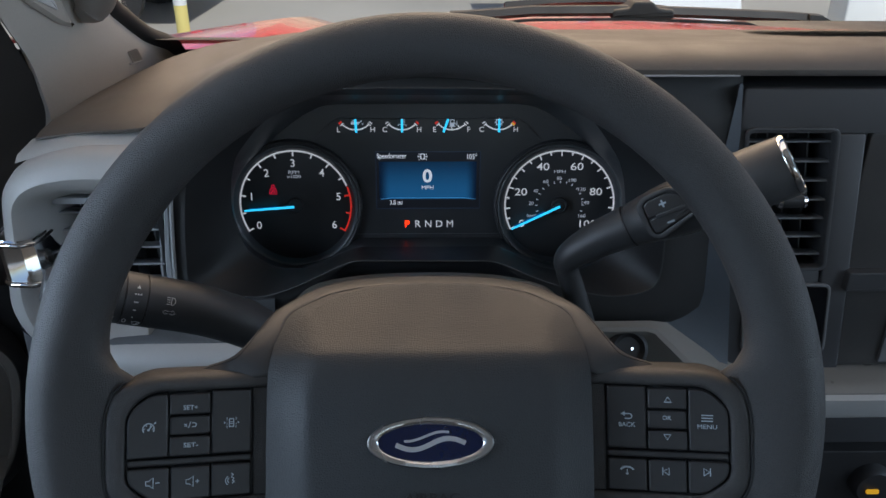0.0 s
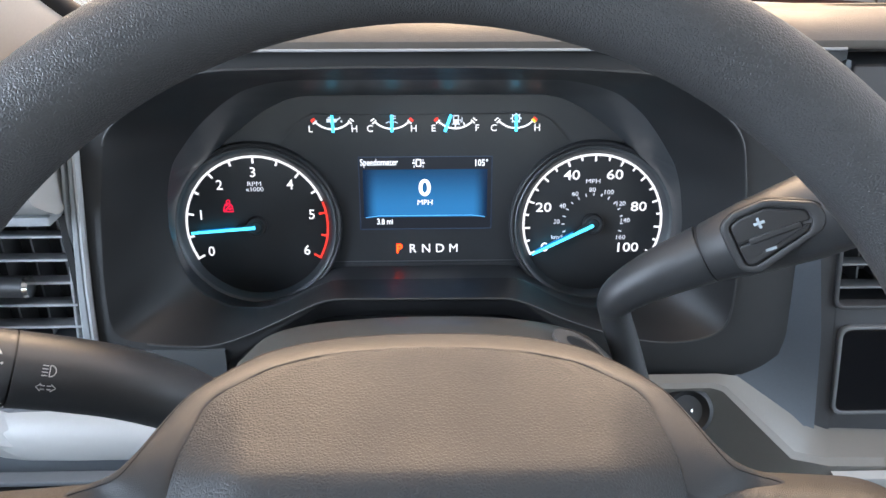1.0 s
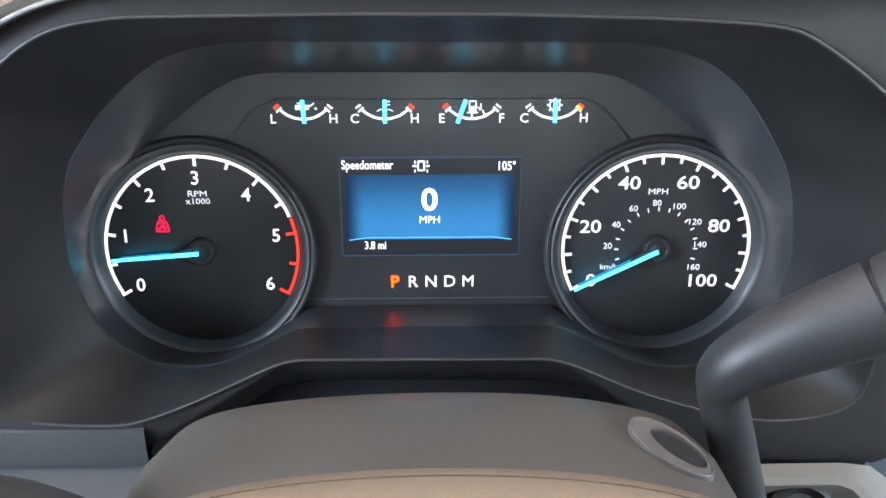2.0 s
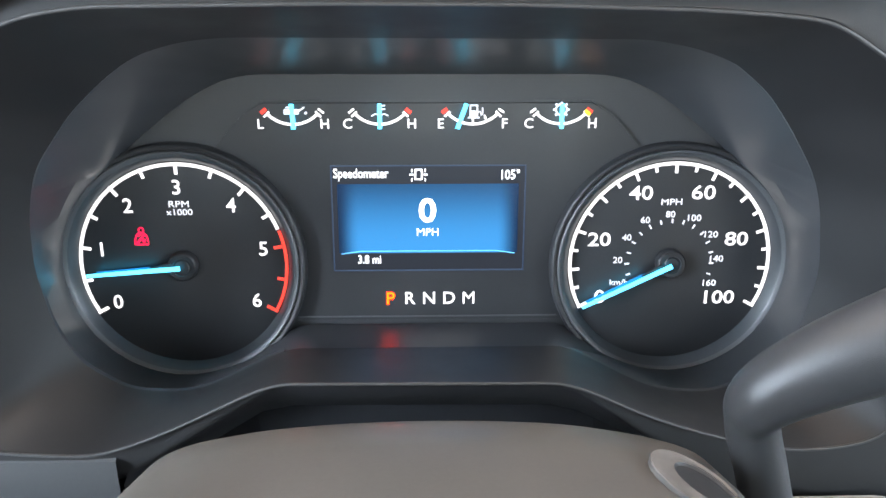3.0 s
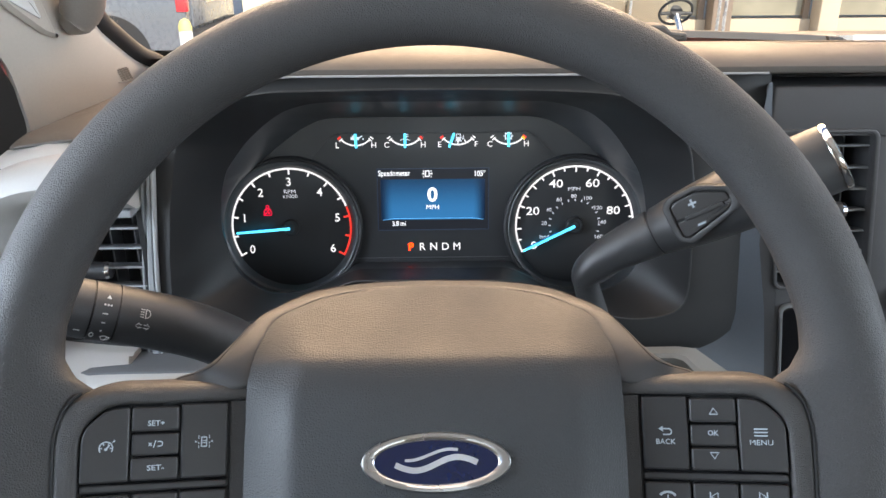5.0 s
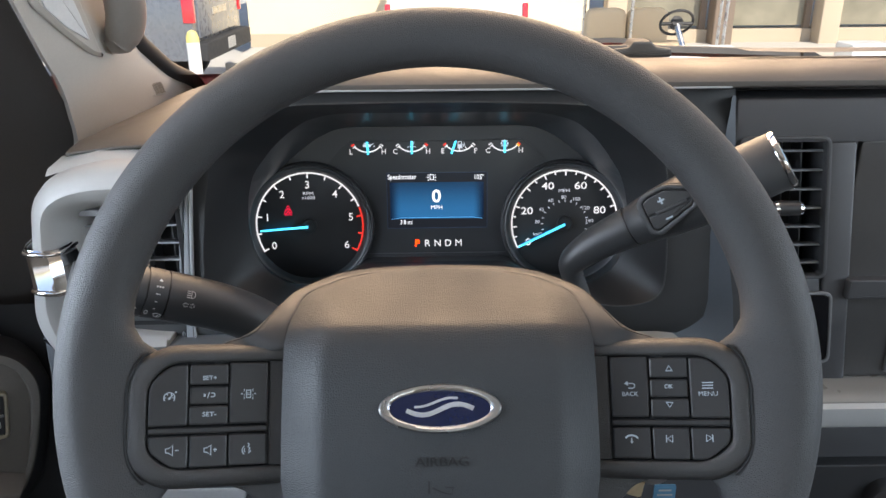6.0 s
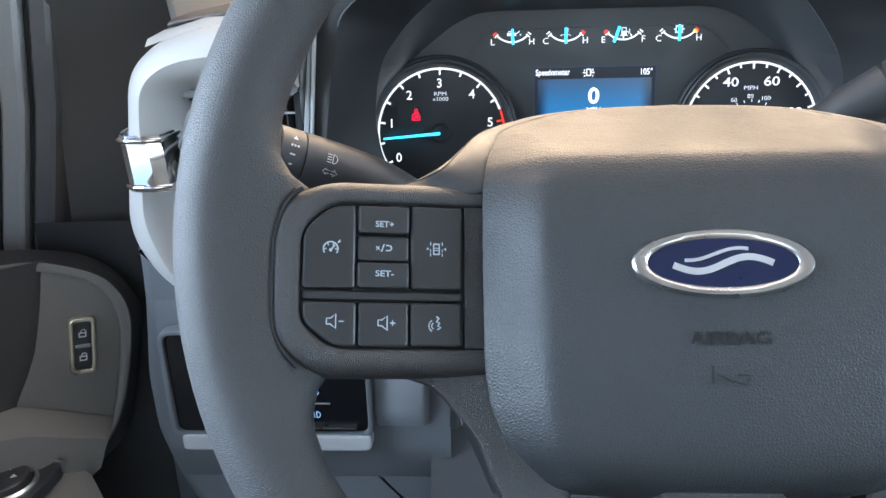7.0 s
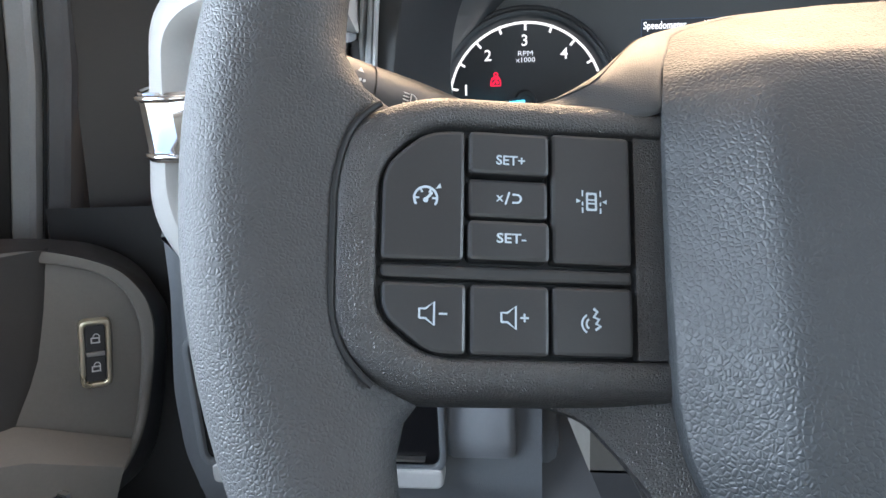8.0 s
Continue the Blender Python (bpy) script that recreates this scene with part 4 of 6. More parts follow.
part("hazard_rim", loft([[(x, y, col_top(x) - 0.003) for x, y in tilted_oval(0.081, 0.578, 0.0161, 0.0104)], [(x, y, col_top(x) + 0.0009) for x, y in tilted_oval(0.081, 0.578, 0.0158, 0.0101)], [(x, y, col_top(x) + 0.0012) for x, y in recess], [(x, y, col_top(x) + 0.0006) for x, y in tilted_oval(0.0822, 0.5778, 0.0135, 0.0082)], [(x, y, col_top(x) + 0.0010) for x, y in rec_small]]), surface("worn recess", (0.12, 0.112, 0.105), 0.45, vary=0.3, wide=0.006), column, "worn oval recess on the shroud")
part("hazard_button", loft([[(x, y, col_top(x) + 0.0011) for x, y in rec_small], [(x, y, col_top(x) + 0.0004) for x, y in tilted_oval(0.0835, 0.5775, 0.0098, 0.0053)]], caps=(False, True)), RUBBER, column)


def along(axis_from, axis_to):
    """A frame whose z runs from one point to another, with x kept level."""
    a, b = Vector(axis_from), Vector(axis_to)
    z = (b - a).normalized()
    x = z.cross(Vector((0, 0, 1))).normalized()
    y = z.cross(x)
    return Matrix.Translation(a) @ Matrix((x, y, z)).transposed().to_4x4()


stalk = thing("turn_signal_stalk", (-0.1, 0.55, 1.54), "black turn signal and wiper stalk with printed signs", "column stalk")
s_path = spline([(-0.098, 0.575, 1.462), (-0.103, 0.565, 1.482), (-0.112, 0.554, 1.50), (-0.126, 0.543, 1.517), (-0.1435, 0.5325, 1.5318), (-0.162, 0.524, 1.5423), (-0.179, 0.517, 1.5502)], 30)
part("arm", tube(s_path, [0.0128 + 0.0049 * min(1, k / 14) for k in range(30)], 28, flat=0.92), LEVER, stalk, "black tapered stalk arm")
S_A, S_B = Vector((-0.162, 0.524, 1.5423)), Vector((-0.215, 0.5022, 1.5669))


def stalk_at(x):
    return S_A.lerp(S_B, (S_A.x - x) / (S_A.x - S_B.x))


part("ring", tube([stalk_at(-0.179), stalk_at(-0.1798)], 0.0169, 28, flat=0.92), POCKET, stalk)
part("dial_sleeve", tube([stalk_at(-0.1798), stalk_at(-0.1902)], 0.0178, 28, flat=0.92), LEVER, stalk, "turning sleeve with wiper marks")
part("ring", tube([stalk_at(-0.1902), stalk_at(-0.191)], 0.0169, 28, flat=0.92), POCKET, stalk)
part("end_cap", tube([stalk_at(-0.191), stalk_at(-0.208), stalk_at(-0.223), stalk_at(-0.228)], [0.0177, 0.0174, 0.0158, 0.01], 28, flat=0.92), LEVER, stalk)


def on_stalk(s, up_deg):
    """A place on the stalk's driver-facing skin: s runs from the column to the tip, up_deg turns round the axis."""
    a, b = stalk_at(-0.14), stalk_at(-0.1972)
    p, d = a.lerp(b, s), (b - a).normalized()
    out = Vector((0, -1, 0))
    out = (out - d * out.dot(d)).normalized()
    upw = d.cross(out)
    if upw.z < 0:
        upw = -upw
    n = (out * math.cos(radians(up_deg)) + upw * math.sin(radians(up_deg))).normalized()
    t = (upw * math.cos(radians(up_deg)) - out * math.sin(radians(up_deg))).normalized()
    r = 0.0177 * math.sqrt(math.cos(radians(up_deg)) ** 2 + (0.92 * math.sin(radians(up_deg))) ** 2)
    x = t.cross(n)
    return Matrix.Translation(p + n * (r + 0.0003)) @ Matrix((x, t, n)).transposed().to_4x4() @ MM


def stalk_sign(bm, s, deg):
    part("sign", bm, STALK_ICON, stalk, m=on_stalk(s, deg))


stalk_sign(join(stroke([(-0.6, -2.4), (-0.6, 2.4)] + arc2(2.4, 90, -90, 14, -0.6, 0, 2.4), 0.4, 0, 0.2), *[bar2((-3.6, h), (-1.3, h), 0.4, 0, 0.2) for h in (-2.1, -0.7, 0.7, 2.1)]), 0.475, 42)
stalk_sign(join(stroke([(-0.4, 0.8), (-2, 0.8), (-2, 1.6), (-3.8, 0), (-2, -1.6), (-2, -0.8), (-0.4, -0.8)], 0.32, 0, 0.2), stroke([(0.4, 0.8), (2, 0.8), (2, 1.6), (3.8, 0), (2, -1.6), (2, -0.8), (0.4, -0.8)], 0.32, 0, 0.2)), 0.49, 19)
stalk_sign(stroke(arc2(1.0, 0, 360, 18, 0, 0, 1.5), 0.4, 0, 0.2), 0.85, -14)
stalk_sign(join(stroke([(-2.4, 1.0), (-1.4, -1.5), (1.4, -1.5), (2.4, 1.0), (0, 1.9), (-2.4, 1.0)], 0.35, 0, 0.2), bar2((0, -2.2), (1.0, 1.0), 0.35, 0, 0.2)), 0.745, -18)
for deg, w in ((-2, 0.5), (14, 0.8), (30, 1.4)):
    stalk_sign(bar2((-w, 0), (w, 0), 0.7, 0, 0.2), 0.79, deg)
stalk_sign(join(*[prism(circle(0.6, 8, x, 0), 0, 0.2) for x in (-1.6, 0, 1.6)]), 0.78, 46)
stalk_sign(prism([(-1.2, -0.9), (1.2, -0.9), (0, 1.3)], 0, 0.2), 0.78, 62)
stalk_sign(bar2((-1.6, 0), (1.6, 0), 0.6, 0, 0.2), 0.965, -8)

lever = thing("gear_lever", (0.1, 0.6, 1.47), "black column gear lever with plus and minus buttons", "gear lever")
A_, B_ = Vector((0.1415, 0.5775, 1.5722)), Vector((0.2258, 0.541, 1.6305))
arm = spline([(0.136, 0.606, 1.43), (0.1225, 0.603, 1.473), (0.1110, 0.5995, 1.506), (0.1032, 0.5955, 1.5275), (0.1028, 0.590, 1.5410), (0.1175, 0.5845, 1.5560), (0.1402, 0.578, 1.5714)], 40)
part("arm", tube(arm, [0.0086 + 0.0065 * max(0, (k - 20) / 19) ** 1.1 for k in range(40)], 28), LEVER, lever, "bent black lever arm")
LV = along(A_, B_)
length = (B_ - A_).length


def lever_loops(stations, n=32):
    out = []
    for s, rx, ry in stations:
        cut = 0.002 if s > 0.9 else 0.0                  # the end is cut aslant
        loop = [(0.98 * rx * math.cos(TAU * k / n), 0.98 * ry * math.sin(TAU * k / n), s * length + cut * math.cos(TAU * k / n)) for k in range(n)]
        out.append([LV @ Vector(p) for p in loop])
    return out


part("seam", loft(lever_loops([(-0.004, 0.0148, 0.0148), (0.008, 0.0148, 0.0148)]), caps=(True, True)), POCKET, lever)
part("grip", loft(lever_loops([(0.008, 0.0150, 0.0150), (0.014, 0.0156, 0.0156), (0.2, 0.0182, 0.0186), (0.45, 0.0203, 0.0208), (0.8, 0.0202, 0.0208), (0.985, 0.0195, 0.0202), (1.0, 0.0185, 0.0192)]), caps=(True, True)), LEVER, lever, "thick oval grip")
part("end_trim", loft(lever_loops([(0.985, 0.0198, 0.0206), (1.0, 0.0202, 0.021), (1.018, 0.0196, 0.0202), (1.022, 0.0178, 0.0184), (1.0, 0.0172, 0.0178)])), CHROME, lever, "chrome ring at the grip end")
part("end_face", loft(lever_loops([(1.012, 0.0168, 0.0174), (1.014, 0.006, 0.006)]), caps=(False, True)), GLOSS_BLACK, lever)
# button pad on the driver side of the grip
mid = A_.lerp(B_, 0.32)
ax = (B_ - A_).normalized()
out_n = Vector((-0.05, -1.0, 0.42))
out_n = (out_n - ax * out_n.dot(ax)).normalized()
PAD = Matrix.Translation(mid + out_n * 0.0179) @ Matrix((ax, out_n.cross(ax), out_n)).transposed().to_4x4() @ MM
PAD = PAD @ Matrix.Diagonal((1.12, 1.16, 1.0, 1.0))
pad_rim = [(-18.2, 11.6), (-12, 15), (2.6, 15.6), (20, 7.6), (21.2, 1.2), (18.5, -3), (-11, -11.6), (-17.6, -8), (-18.4, 3)]
pad_hole = [(-14.8, 10.2), (-11, 12.2), (1.4, 13), (15.6, 6.4), (15.8, 1.2), (13.4, -2), (-11.4, -8.4), (-14.6, -6.6), (-14.9, 2)]
part("pad_gap", prism(rounded([(x * 1.035, y * 1.035 - 0.1) for x, y in pad_rim], 3, 4), -3, 0.9, 0.2), POCKET, lever, m=PAD)
part("pad_frame", frame_prism(rounded(pad_rim, 3, 4), rounded(pad_hole, 2.4, 4), -3, 2.6, 0.7), LEVER, lever, m=PAD)
part("plus_button", prism(rounded([(-14.2, 2.1), (15.2, 2.1), (15, 6.1), (1.4, 12.4), (-10.8, 11.7), (-14.2, 9.8)], 1.4, 3), -2, 2.7, 0.8), BUTTON, lever, m=PAD)
part("minus_button", prism(rounded([(-14, -6.4), (-11.2, -7.8), (13, -1.8), (15.2, 1.1), (-14.2, 1.4)], 1.4, 3), -2, 2.7, 0.8), BUTTON, lever, m=PAD)
part("ridge", prism(rounded(box2(-9.4, 0.5, 11.8, 3.0), 0.8, 2), -2, 3.6, 0.5), BUTTON, lever, m=PAD)
part("plus_sign", put(join(bar2((-2.2, 0), (2.2, 0), 1.1, 2.7, 2.85), bar2((0, -2.2), (0, 2.2), 1.1, 2.7, 2.86)), -2.9, 7.6), ICON, lever, m=PAD)
part("minus_sign", bar2((-4.8, -3.6), (-0.4, -3.6), 1.1, 2.7, 2.85), ICON, lever, m=PAD)

# tray with ignition lock right of the column
TRAY = surface("satin tray", (0.2, 0.188, 0.172), 0.34, vary=0.05)
tray = part("key_tray", loft([[(0.115, 0.650, 1.4485), (0.19, 0.650, 1.4485), (0.204, 0.650, 1.4465), (0.256, 0.648, 1.408), (0.275, 0.655, 1.402), (0.33, 0.66, 1.3985)], [(0.115, 0.643, 1.4465), (0.186, 0.643, 1.4465), (0.194, 0.641, 1.4445), (0.2405, 0.626, 1.403), (0.262, 0.624, 1.3995), (0.33, 0.6225, 1.3985)], [(0.115, 0.641, 1.4435), (0.185, 0.641, 1.4435), (0.192, 0.640, 1.4415), (0.2375, 0.623, 1.3995), (0.262, 0.6195, 1.396), (0.33, 0.6185, 1.3955)], [(0.115, 0.655, 1.415), (0.176, 0.655, 1.415), (0.182, 0.655, 1.413), (0.224, 0.634, 1.383), (0.262, 0.6165, 1.386), (0.33, 0.6165, 1.386)], [(0.115, 0.668, 1.36), (0.172, 0.668, 1.36), (0.178, 0.668, 1.36), (0.218, 0.645, 1.35), (0.262, 0.62, 1.35), (0.33, 0.62, 1.345)]], closed=False), TRAY, dash, "satin grey tray edge", sharp=30)
part("tray_back", slab((0.11, 0.668, 1.33), (0.262, 0.68, 1.45)), LOWER, dash)
lock = thing("ignition_lock", (0.158, 0.64, 1.424), "round black ignition lock in the grey tray", "ignition lock")
part("barrel", turned([(0.0001, 0.012), (0.010, 0.012), (0.0135, 0.016), (0.0165, 0.014), (0.018, 0.004), (0.018, 0)], 40), RUBBER, lock, m=Matrix.Translation((0.1705, 0.650, 1.4215)) @ pose(0, 0, 0, 62))
part("key_slot", slab((-0.004, -0.001, 0.0121), (0.004, 0.001, 0.0128)), CHROME, lock, m=Matrix.Translation((0.1705, 0.650, 1.4215)) @ pose(0, 0, 0, 62, 0, 30))

# ---- centre stack ----
stack = thing("centre_stack", (0.36, 0.67, 1.38), "dark centre stack with a tall vent and a screen", "centre stack")
part("side_wall", loft([[(0.2312, 0.652, 1.652), (0.2325, 0.650, 1.652)], [(0.2293, 0.653, 1.6145), (0.2365, 0.648, 1.6145)], [(0.2262, 0.655, 1.535), (0.2395, 0.647, 1.535)], [(0.2302, 0.656, 1.48), (0.2510, 0.646, 1.48)], [(0.230, 0.656, 1.462), (0.2555, 0.646, 1.45)], [(0.205, 0.656, 1.4465), (0.262, 0.646, 1.405)], [(0.205, 0.652, 1.438), (0.262, 0.642, 1.396)]], closed=False), surface("slate side", (0.085, 0.098, 0.115), 0.5, grain=0.2, grain_size=0.0007), stack, "slate grey side wall")
# the vent and what lies below it lean towards the driver at the top
LEAN = Matrix(((1, 0, -0.13, 0.199), (0, 1, 0, 0), (0, 0, 1, 0), (0, 0, 0, 1)))
part("face_top", slab((0.2345, 0.650, 1.6145), (0.80, 0.69, 1.649), 0.003), DASH_DARK, stack)
part("face_left", loft([[(a, 0.69, z), (a, 0.650, z), (b, 0.650, z), (b, 0.69, z)] for z, a, b in ((1.395, 0.262, 0.276), (1.48, 0.250, 0.2605), (1.535, 0.2385, 0.2535), (1.616, 0.2355, 0.2435))], closed=False), DASH_DARK, stack)
part("face_low", slab((0.253, 0.651, 1.395), (0.3215, 0.69, 1.4965), 0.003), DASH_DARK, stack, m=LEAN)
part("pocket_panel", prism(rounded(box2(0.2595, 1.418, 0.328, 1.482), 0.006, 4), 0, 0.003, 0.001), GLOSS_BLACK, stack, m=LEAN @ facing(0.6505))
part("pocket_rim", frame_prism(rounded(box2(0.257, 1.4155, 0.3305, 1.4845), 0.008, 4), rounded(box2(0.2595, 1.418, 0.328, 1.482), 0.006, 4), 0, 0.0035, 0.0008), SLAT, stack, m=LEAN @ facing(0.6505))
part("divider", slab((0.3217, 0.649, 1.395), (0.345, 0.69, 1.6143), 0.0025), DASH_DARK, stack, m=LEAN)
screen = part("screen_panel", prism(rounded(box2(0.339, 1.40, 0.62, 1.6145), 0.004, 4), 0, 0.006, 0.0015), SCREEN_OFF, stack, "unlit black screen panel", m=facing(0.657))
part("screen_bar", prism(rounded(box2(0.346, 1.4795, 0.60, 1.4975), 0.002, 3), 0, 0.012, 0.0015), DASH_DARK, stack, m=facing(0.654))
part("screen_lower", prism(rounded(box2(0.396, 1.405, 0.60, 1.458), 0.002, 3), 0, 0.004, 0.001), SLAT, stack, m=facing(0.652))
for k in range(5):
    part("small_slat", slab((0.41, 0.6465, 1.413 + k * 0.009), (0.60, 0.649, 1.4155 + k * 0.009)), DASH_DARK, stack)
part("vent_frame", frame_prism(rounded(box2(0.2515, 1.4965, 0.3245, 1.6195), 0.008, 5), rounded(box2(0.2545, 1.4995, 0.3208, 1.6163), 0.005, 5), -0.006, 0.0025, 0.001), DASH_DARK, stack, "dark grey vent frame", m=LEAN @ facing(0.650))
vent("air_vent", 0.2545, 0.3205, 1.5005, 1.614, 0.655, 7, "tall black slatted centre vent with a chrome-tipped knob", (0.2905, 1.5598, 0.0085), SLAT, LEAN)
part("shelf", loft([[(0.30, y, z), (0.85, y, z - 0.002)] for y, z in ((0.66, 1.399), (0.632, 1.3995), (0.621, 1.3985), (0.617, 1.395), (0.6165, 1.391))], closed=False), TRAY, dash, "satin grey shelf edge")
part("shelf_band", loft([[(x0, y, z), (0.85, y, z - 0.002)] for x0, y, z in ((0.262, 0.617, 1.394), (0.264, 0.6125, 1.391), (0.266, 0.6125, 1.375), (0.268, 0.615, 1.371), (0.27, 0.63, 1.368))], closed=False), SURROUND, dash, "light grey trim band")
part("lower_centre", loft([[(0.12, 0.66, 1.36), (0.85, 0.66, 1.36)], [(0.12, 0.645, 1.33), (0.85, 0.645, 1.33)], [(0.12, 0.64, 1.0), (0.85, 0.64, 1.0)]], closed=False), BEZEL_BLACK, dash)
brake = thing("brake_controller", (0.385, 0.63, 1.27), "black control with a small orange lamp", "control knob")
part("plate", prism(rounded(box2(0.325, 1.25, 0.47, 1.318), 0.006, 4), 0, 0.012, 0.002), BUTTON, brake, m=facing(0.644))
part("knob", turned([(0.0001, 0.014), (0.016, 0.014), (0.0185, 0.011), (0.0195, 0)], 40, 0.41, 1.284), RUBBER, brake, m=facing(0.634))
part("lamp", prism(rounded(box2(0.402, 1.2795, 0.4135, 1.2835), 0.001, 3), 0, 0.002), AMBER, brake, "glowing orange lamp", m=facing(0.6195))

# keys hanging under the column
keys = thing("key_ring", (0.146, 0.50, 1.38), "bunch of keys with a blue and white tag under the column", "keys")
part("key_blade", prism(rounded([(-0.006, -0.018), (0.006, -0.022), (0.011, 0.012), (-0.012, 0.014)], 0.003, 3), 0, 0.003, 0.0006), surface("brass key", (0.7, 0.55, 0.34), 0.35, metal=0.6), keys, "pale brass key", m=Matrix.Translation((0.138, 0.505, 1.414)) @ pose(0, 0, 0, 90))
part("key_head", turned([(0.004, 0.003), (0.011, 0.003), (0.012, 0.0015), (0.011, 0), (0.004, 0)], 32), SATIN, keys, m=Matrix.Translation((0.152, 0.503, 1.4165)) @ pose(0, 0, 0, 90))
part("tag", prism(rounded(box2(-0.004, -0.036, 0.012, -0.018), 0.002, 3), 0, 0.001), surface("tag blue", (0.09, 0.22, 0.34), 0.4), keys, "pale blue printed tag", m=Matrix.Translation((0.158, 0.507, 1.418)) @ pose(0, 0, 0, 90, 0, 0))
for k, w in enumerate((0.009, 0.011, 0.007)):
    part("tag_line", slab((0.162 - w / 2, 0.5052, 1.395 - k * 0.004), (0.162 + w / 2, 0.5058, 1.3961 - k * 0.004)), SURROUND, keys)

# ---- steering wheel ----
wheel = thing("steering_wheel", WL @ Vector((0, 0, -0.05)), "black grained steering wheel with control buttons and an oval badge", "steering wheel")


def rim_loops(n=144, m=28):
    loops = []
    for i in range(n):
        a = TAU * i / n
        c = abs(math.cos(a))
        rad = 15.7 + 1.0 * c ** 2                       # half-width across
        dep = 15.8 + 1.2 * c ** 4
        mid_r = 181.0
        flare = float(np.interp(181 * math.sin(a), [-98, -80, -70, -63, -58, 11, 16, 23, 32, 46], [0, 0.1, 0.35, 0.8, 1, 1, 0.85, 0.38, 0.1, 0]))
        loop = []
        for k in range(m):
            b = TAU * k / m
            r = mid_r + rad * math.cos(b)
            z = dep * math.sin(b)
            if math.cos(b) < 0:                         # the skin runs out onto the spokes
                k = flare * (-math.cos(b)) ** 1.5
                r -= 22 * k
                z = z * (1 - 0.45 * k) - 9 * k
            loop.append((r * math.cos(a), r * math.sin(a), z))
        loops.append(loop)
    return loops


part("rim", loft(rim_loops(), wrap=True), RIM_SKIN, wheel, "black leather-grained rim", m=RLM, sharp=60)

# airbag cover
H_Y = [-104, -101, -95, -84, -64, -42, -20, -4, 10, 18, 22.5, 25, 28, 32, 36, 42, 50, 56, 59.2]
H_Z = [-46, -30, -17, -10, -7, -7, -9.2, -10.8, -14.2, -17.3, -19.9, -22.4, -26.5, -32.2, -37.6, -45.6, -56.2, -64, -68.5]
W_Y = [-104, -100, -96, -88, -80, -70, -55, -20, 0, 14, 27, 33, 40, 43.6, 46.2, 49.8, 53.4, 57.4, 59.2]
W_X = [40, 54, 60.5, 69, 75.5, 80, 82.5, 83, 83, 83, 81.2, 79, 77, 74, 70, 62.5, 54, 34, 4]


FALL_Y = [-104, -60, -8, -4, 4, 10, 15, 20, 24, 26, 32, 42, 50, 60]
FALL = [8, 14, 13, 13.4, 11.8, 11.3, 10.7, 10.4, 10.1, 9.1, 5.6, 2.9, 1.6, 0.8]


def facet(d, knee=0.14):
    """A bevel that turns in within a short knee and then runs straight."""
    return (d * d / (4 * knee) if d < 2 * knee else d - knee) / (1 - knee)


def hub_loops(n=96, m=80):
    prof = spline([(y, z, 0) for y, z in zip(H_Y, H_Z)], n)
    loops = []
    for p in prof:
        y, z = p.x, p.y
        w = float(np.interp(y, W_Y, W_X))
        roll = float(np.interp(y, [-104, -60, 8, 17, 26, 40, 61], [14, 24.5, 25, 28, 26, 14, 3]))
        fall = float(np.interp(y, FALL_Y, FALL))
        roll = min(roll, w)
        loop = [(-w * 1.004, y, z - fall - 12)]
        for k in range(m + 1):
            t = -1 + 2 * k / m
            x = w * math.sin(t * math.pi / 2) if w > 20 else w * t
            d = max(0.0, (abs(x) - (w - roll)) / max(roll, 1e-6))
            loop.append((x, y, z - fall * facet(d) - 1.8 * (x / 83) ** 2))
        loop.append((w * 1.004, y, z - fall - 12))
        loops.append(loop)
    return loops


hub = part("airbag_cover", loft(hub_loops(), closed=False), HUB_SKIN, wheel, "slate grey grained airbag cover", m=WLM, sharp=60)

# carrier: the rolled edge round the top of the cover, running out into the spokes
EDGE = [(-124, 12, -34), (-116, 16.4, -34), (-109, 18.6, -33.5), (-102, 22, -32), (-96.5, 27.5, -37), (-92, 34.5, -45.5), (-86, 43, -56), (-79, 48.3, -64), (-68, 54.5, -74), (-57, 58.6, -81), (-34, 62.2, -88), (0, 63.4, -91)]
SEAM_XY = [(-83.3, 13), (-82.0, 23.5), (-79.5, 32), (-77.0, 39.7), (-72.4, 44.8), (-63.2, 49.6), (-54.4, 53.3), (-34, 57.3), (0, 59.0)]
SEAM = [(-118, 4, -23.6), (-109, 7, -25.4), (-98, 10, -27.8)] + [(x, y, float(np.interp(y, H_Y, H_Z)) - float(np.interp(y, FALL_Y, FALL)) - 1.8 * (x / 83) ** 2 + 0.2) for x, y in SEAM_XY]


def both_sides(line):
    return spline(line + [(-x, y, z) for x, y, z in line[-2::-1]], 140)


def carrier_loops():
    """From the outer edge to the seam along the cover, gently domed, with a thin groove at the seam."""
    loops = []
    for p, q in zip(both_sides(EDGE), both_sides(SEAM)):
        d = q - p
        loops.append([p + Vector((0, -4, -22)), p + Vector((0, 0, -5)), p + d * 0.03 + Vector((0, 0.2, -1.2)), p + d * 0.10 + Vector((0, 0.5, 0)), p + d * 0.3 + Vector((0, 0.9, 0.5)), p + d * 0.55 + Vector((0, 0.9, 0.6)), p + d * 0.8 + Vector((0, 0.6, 0.5)), p + d * 0.93 + Vector((0, 0.2, 0.2)), p + d * 1.0 + Vector((0, 0, -0.4)), p + d * 1.05 + Vector((0, 0, -1.4))])
    return loops


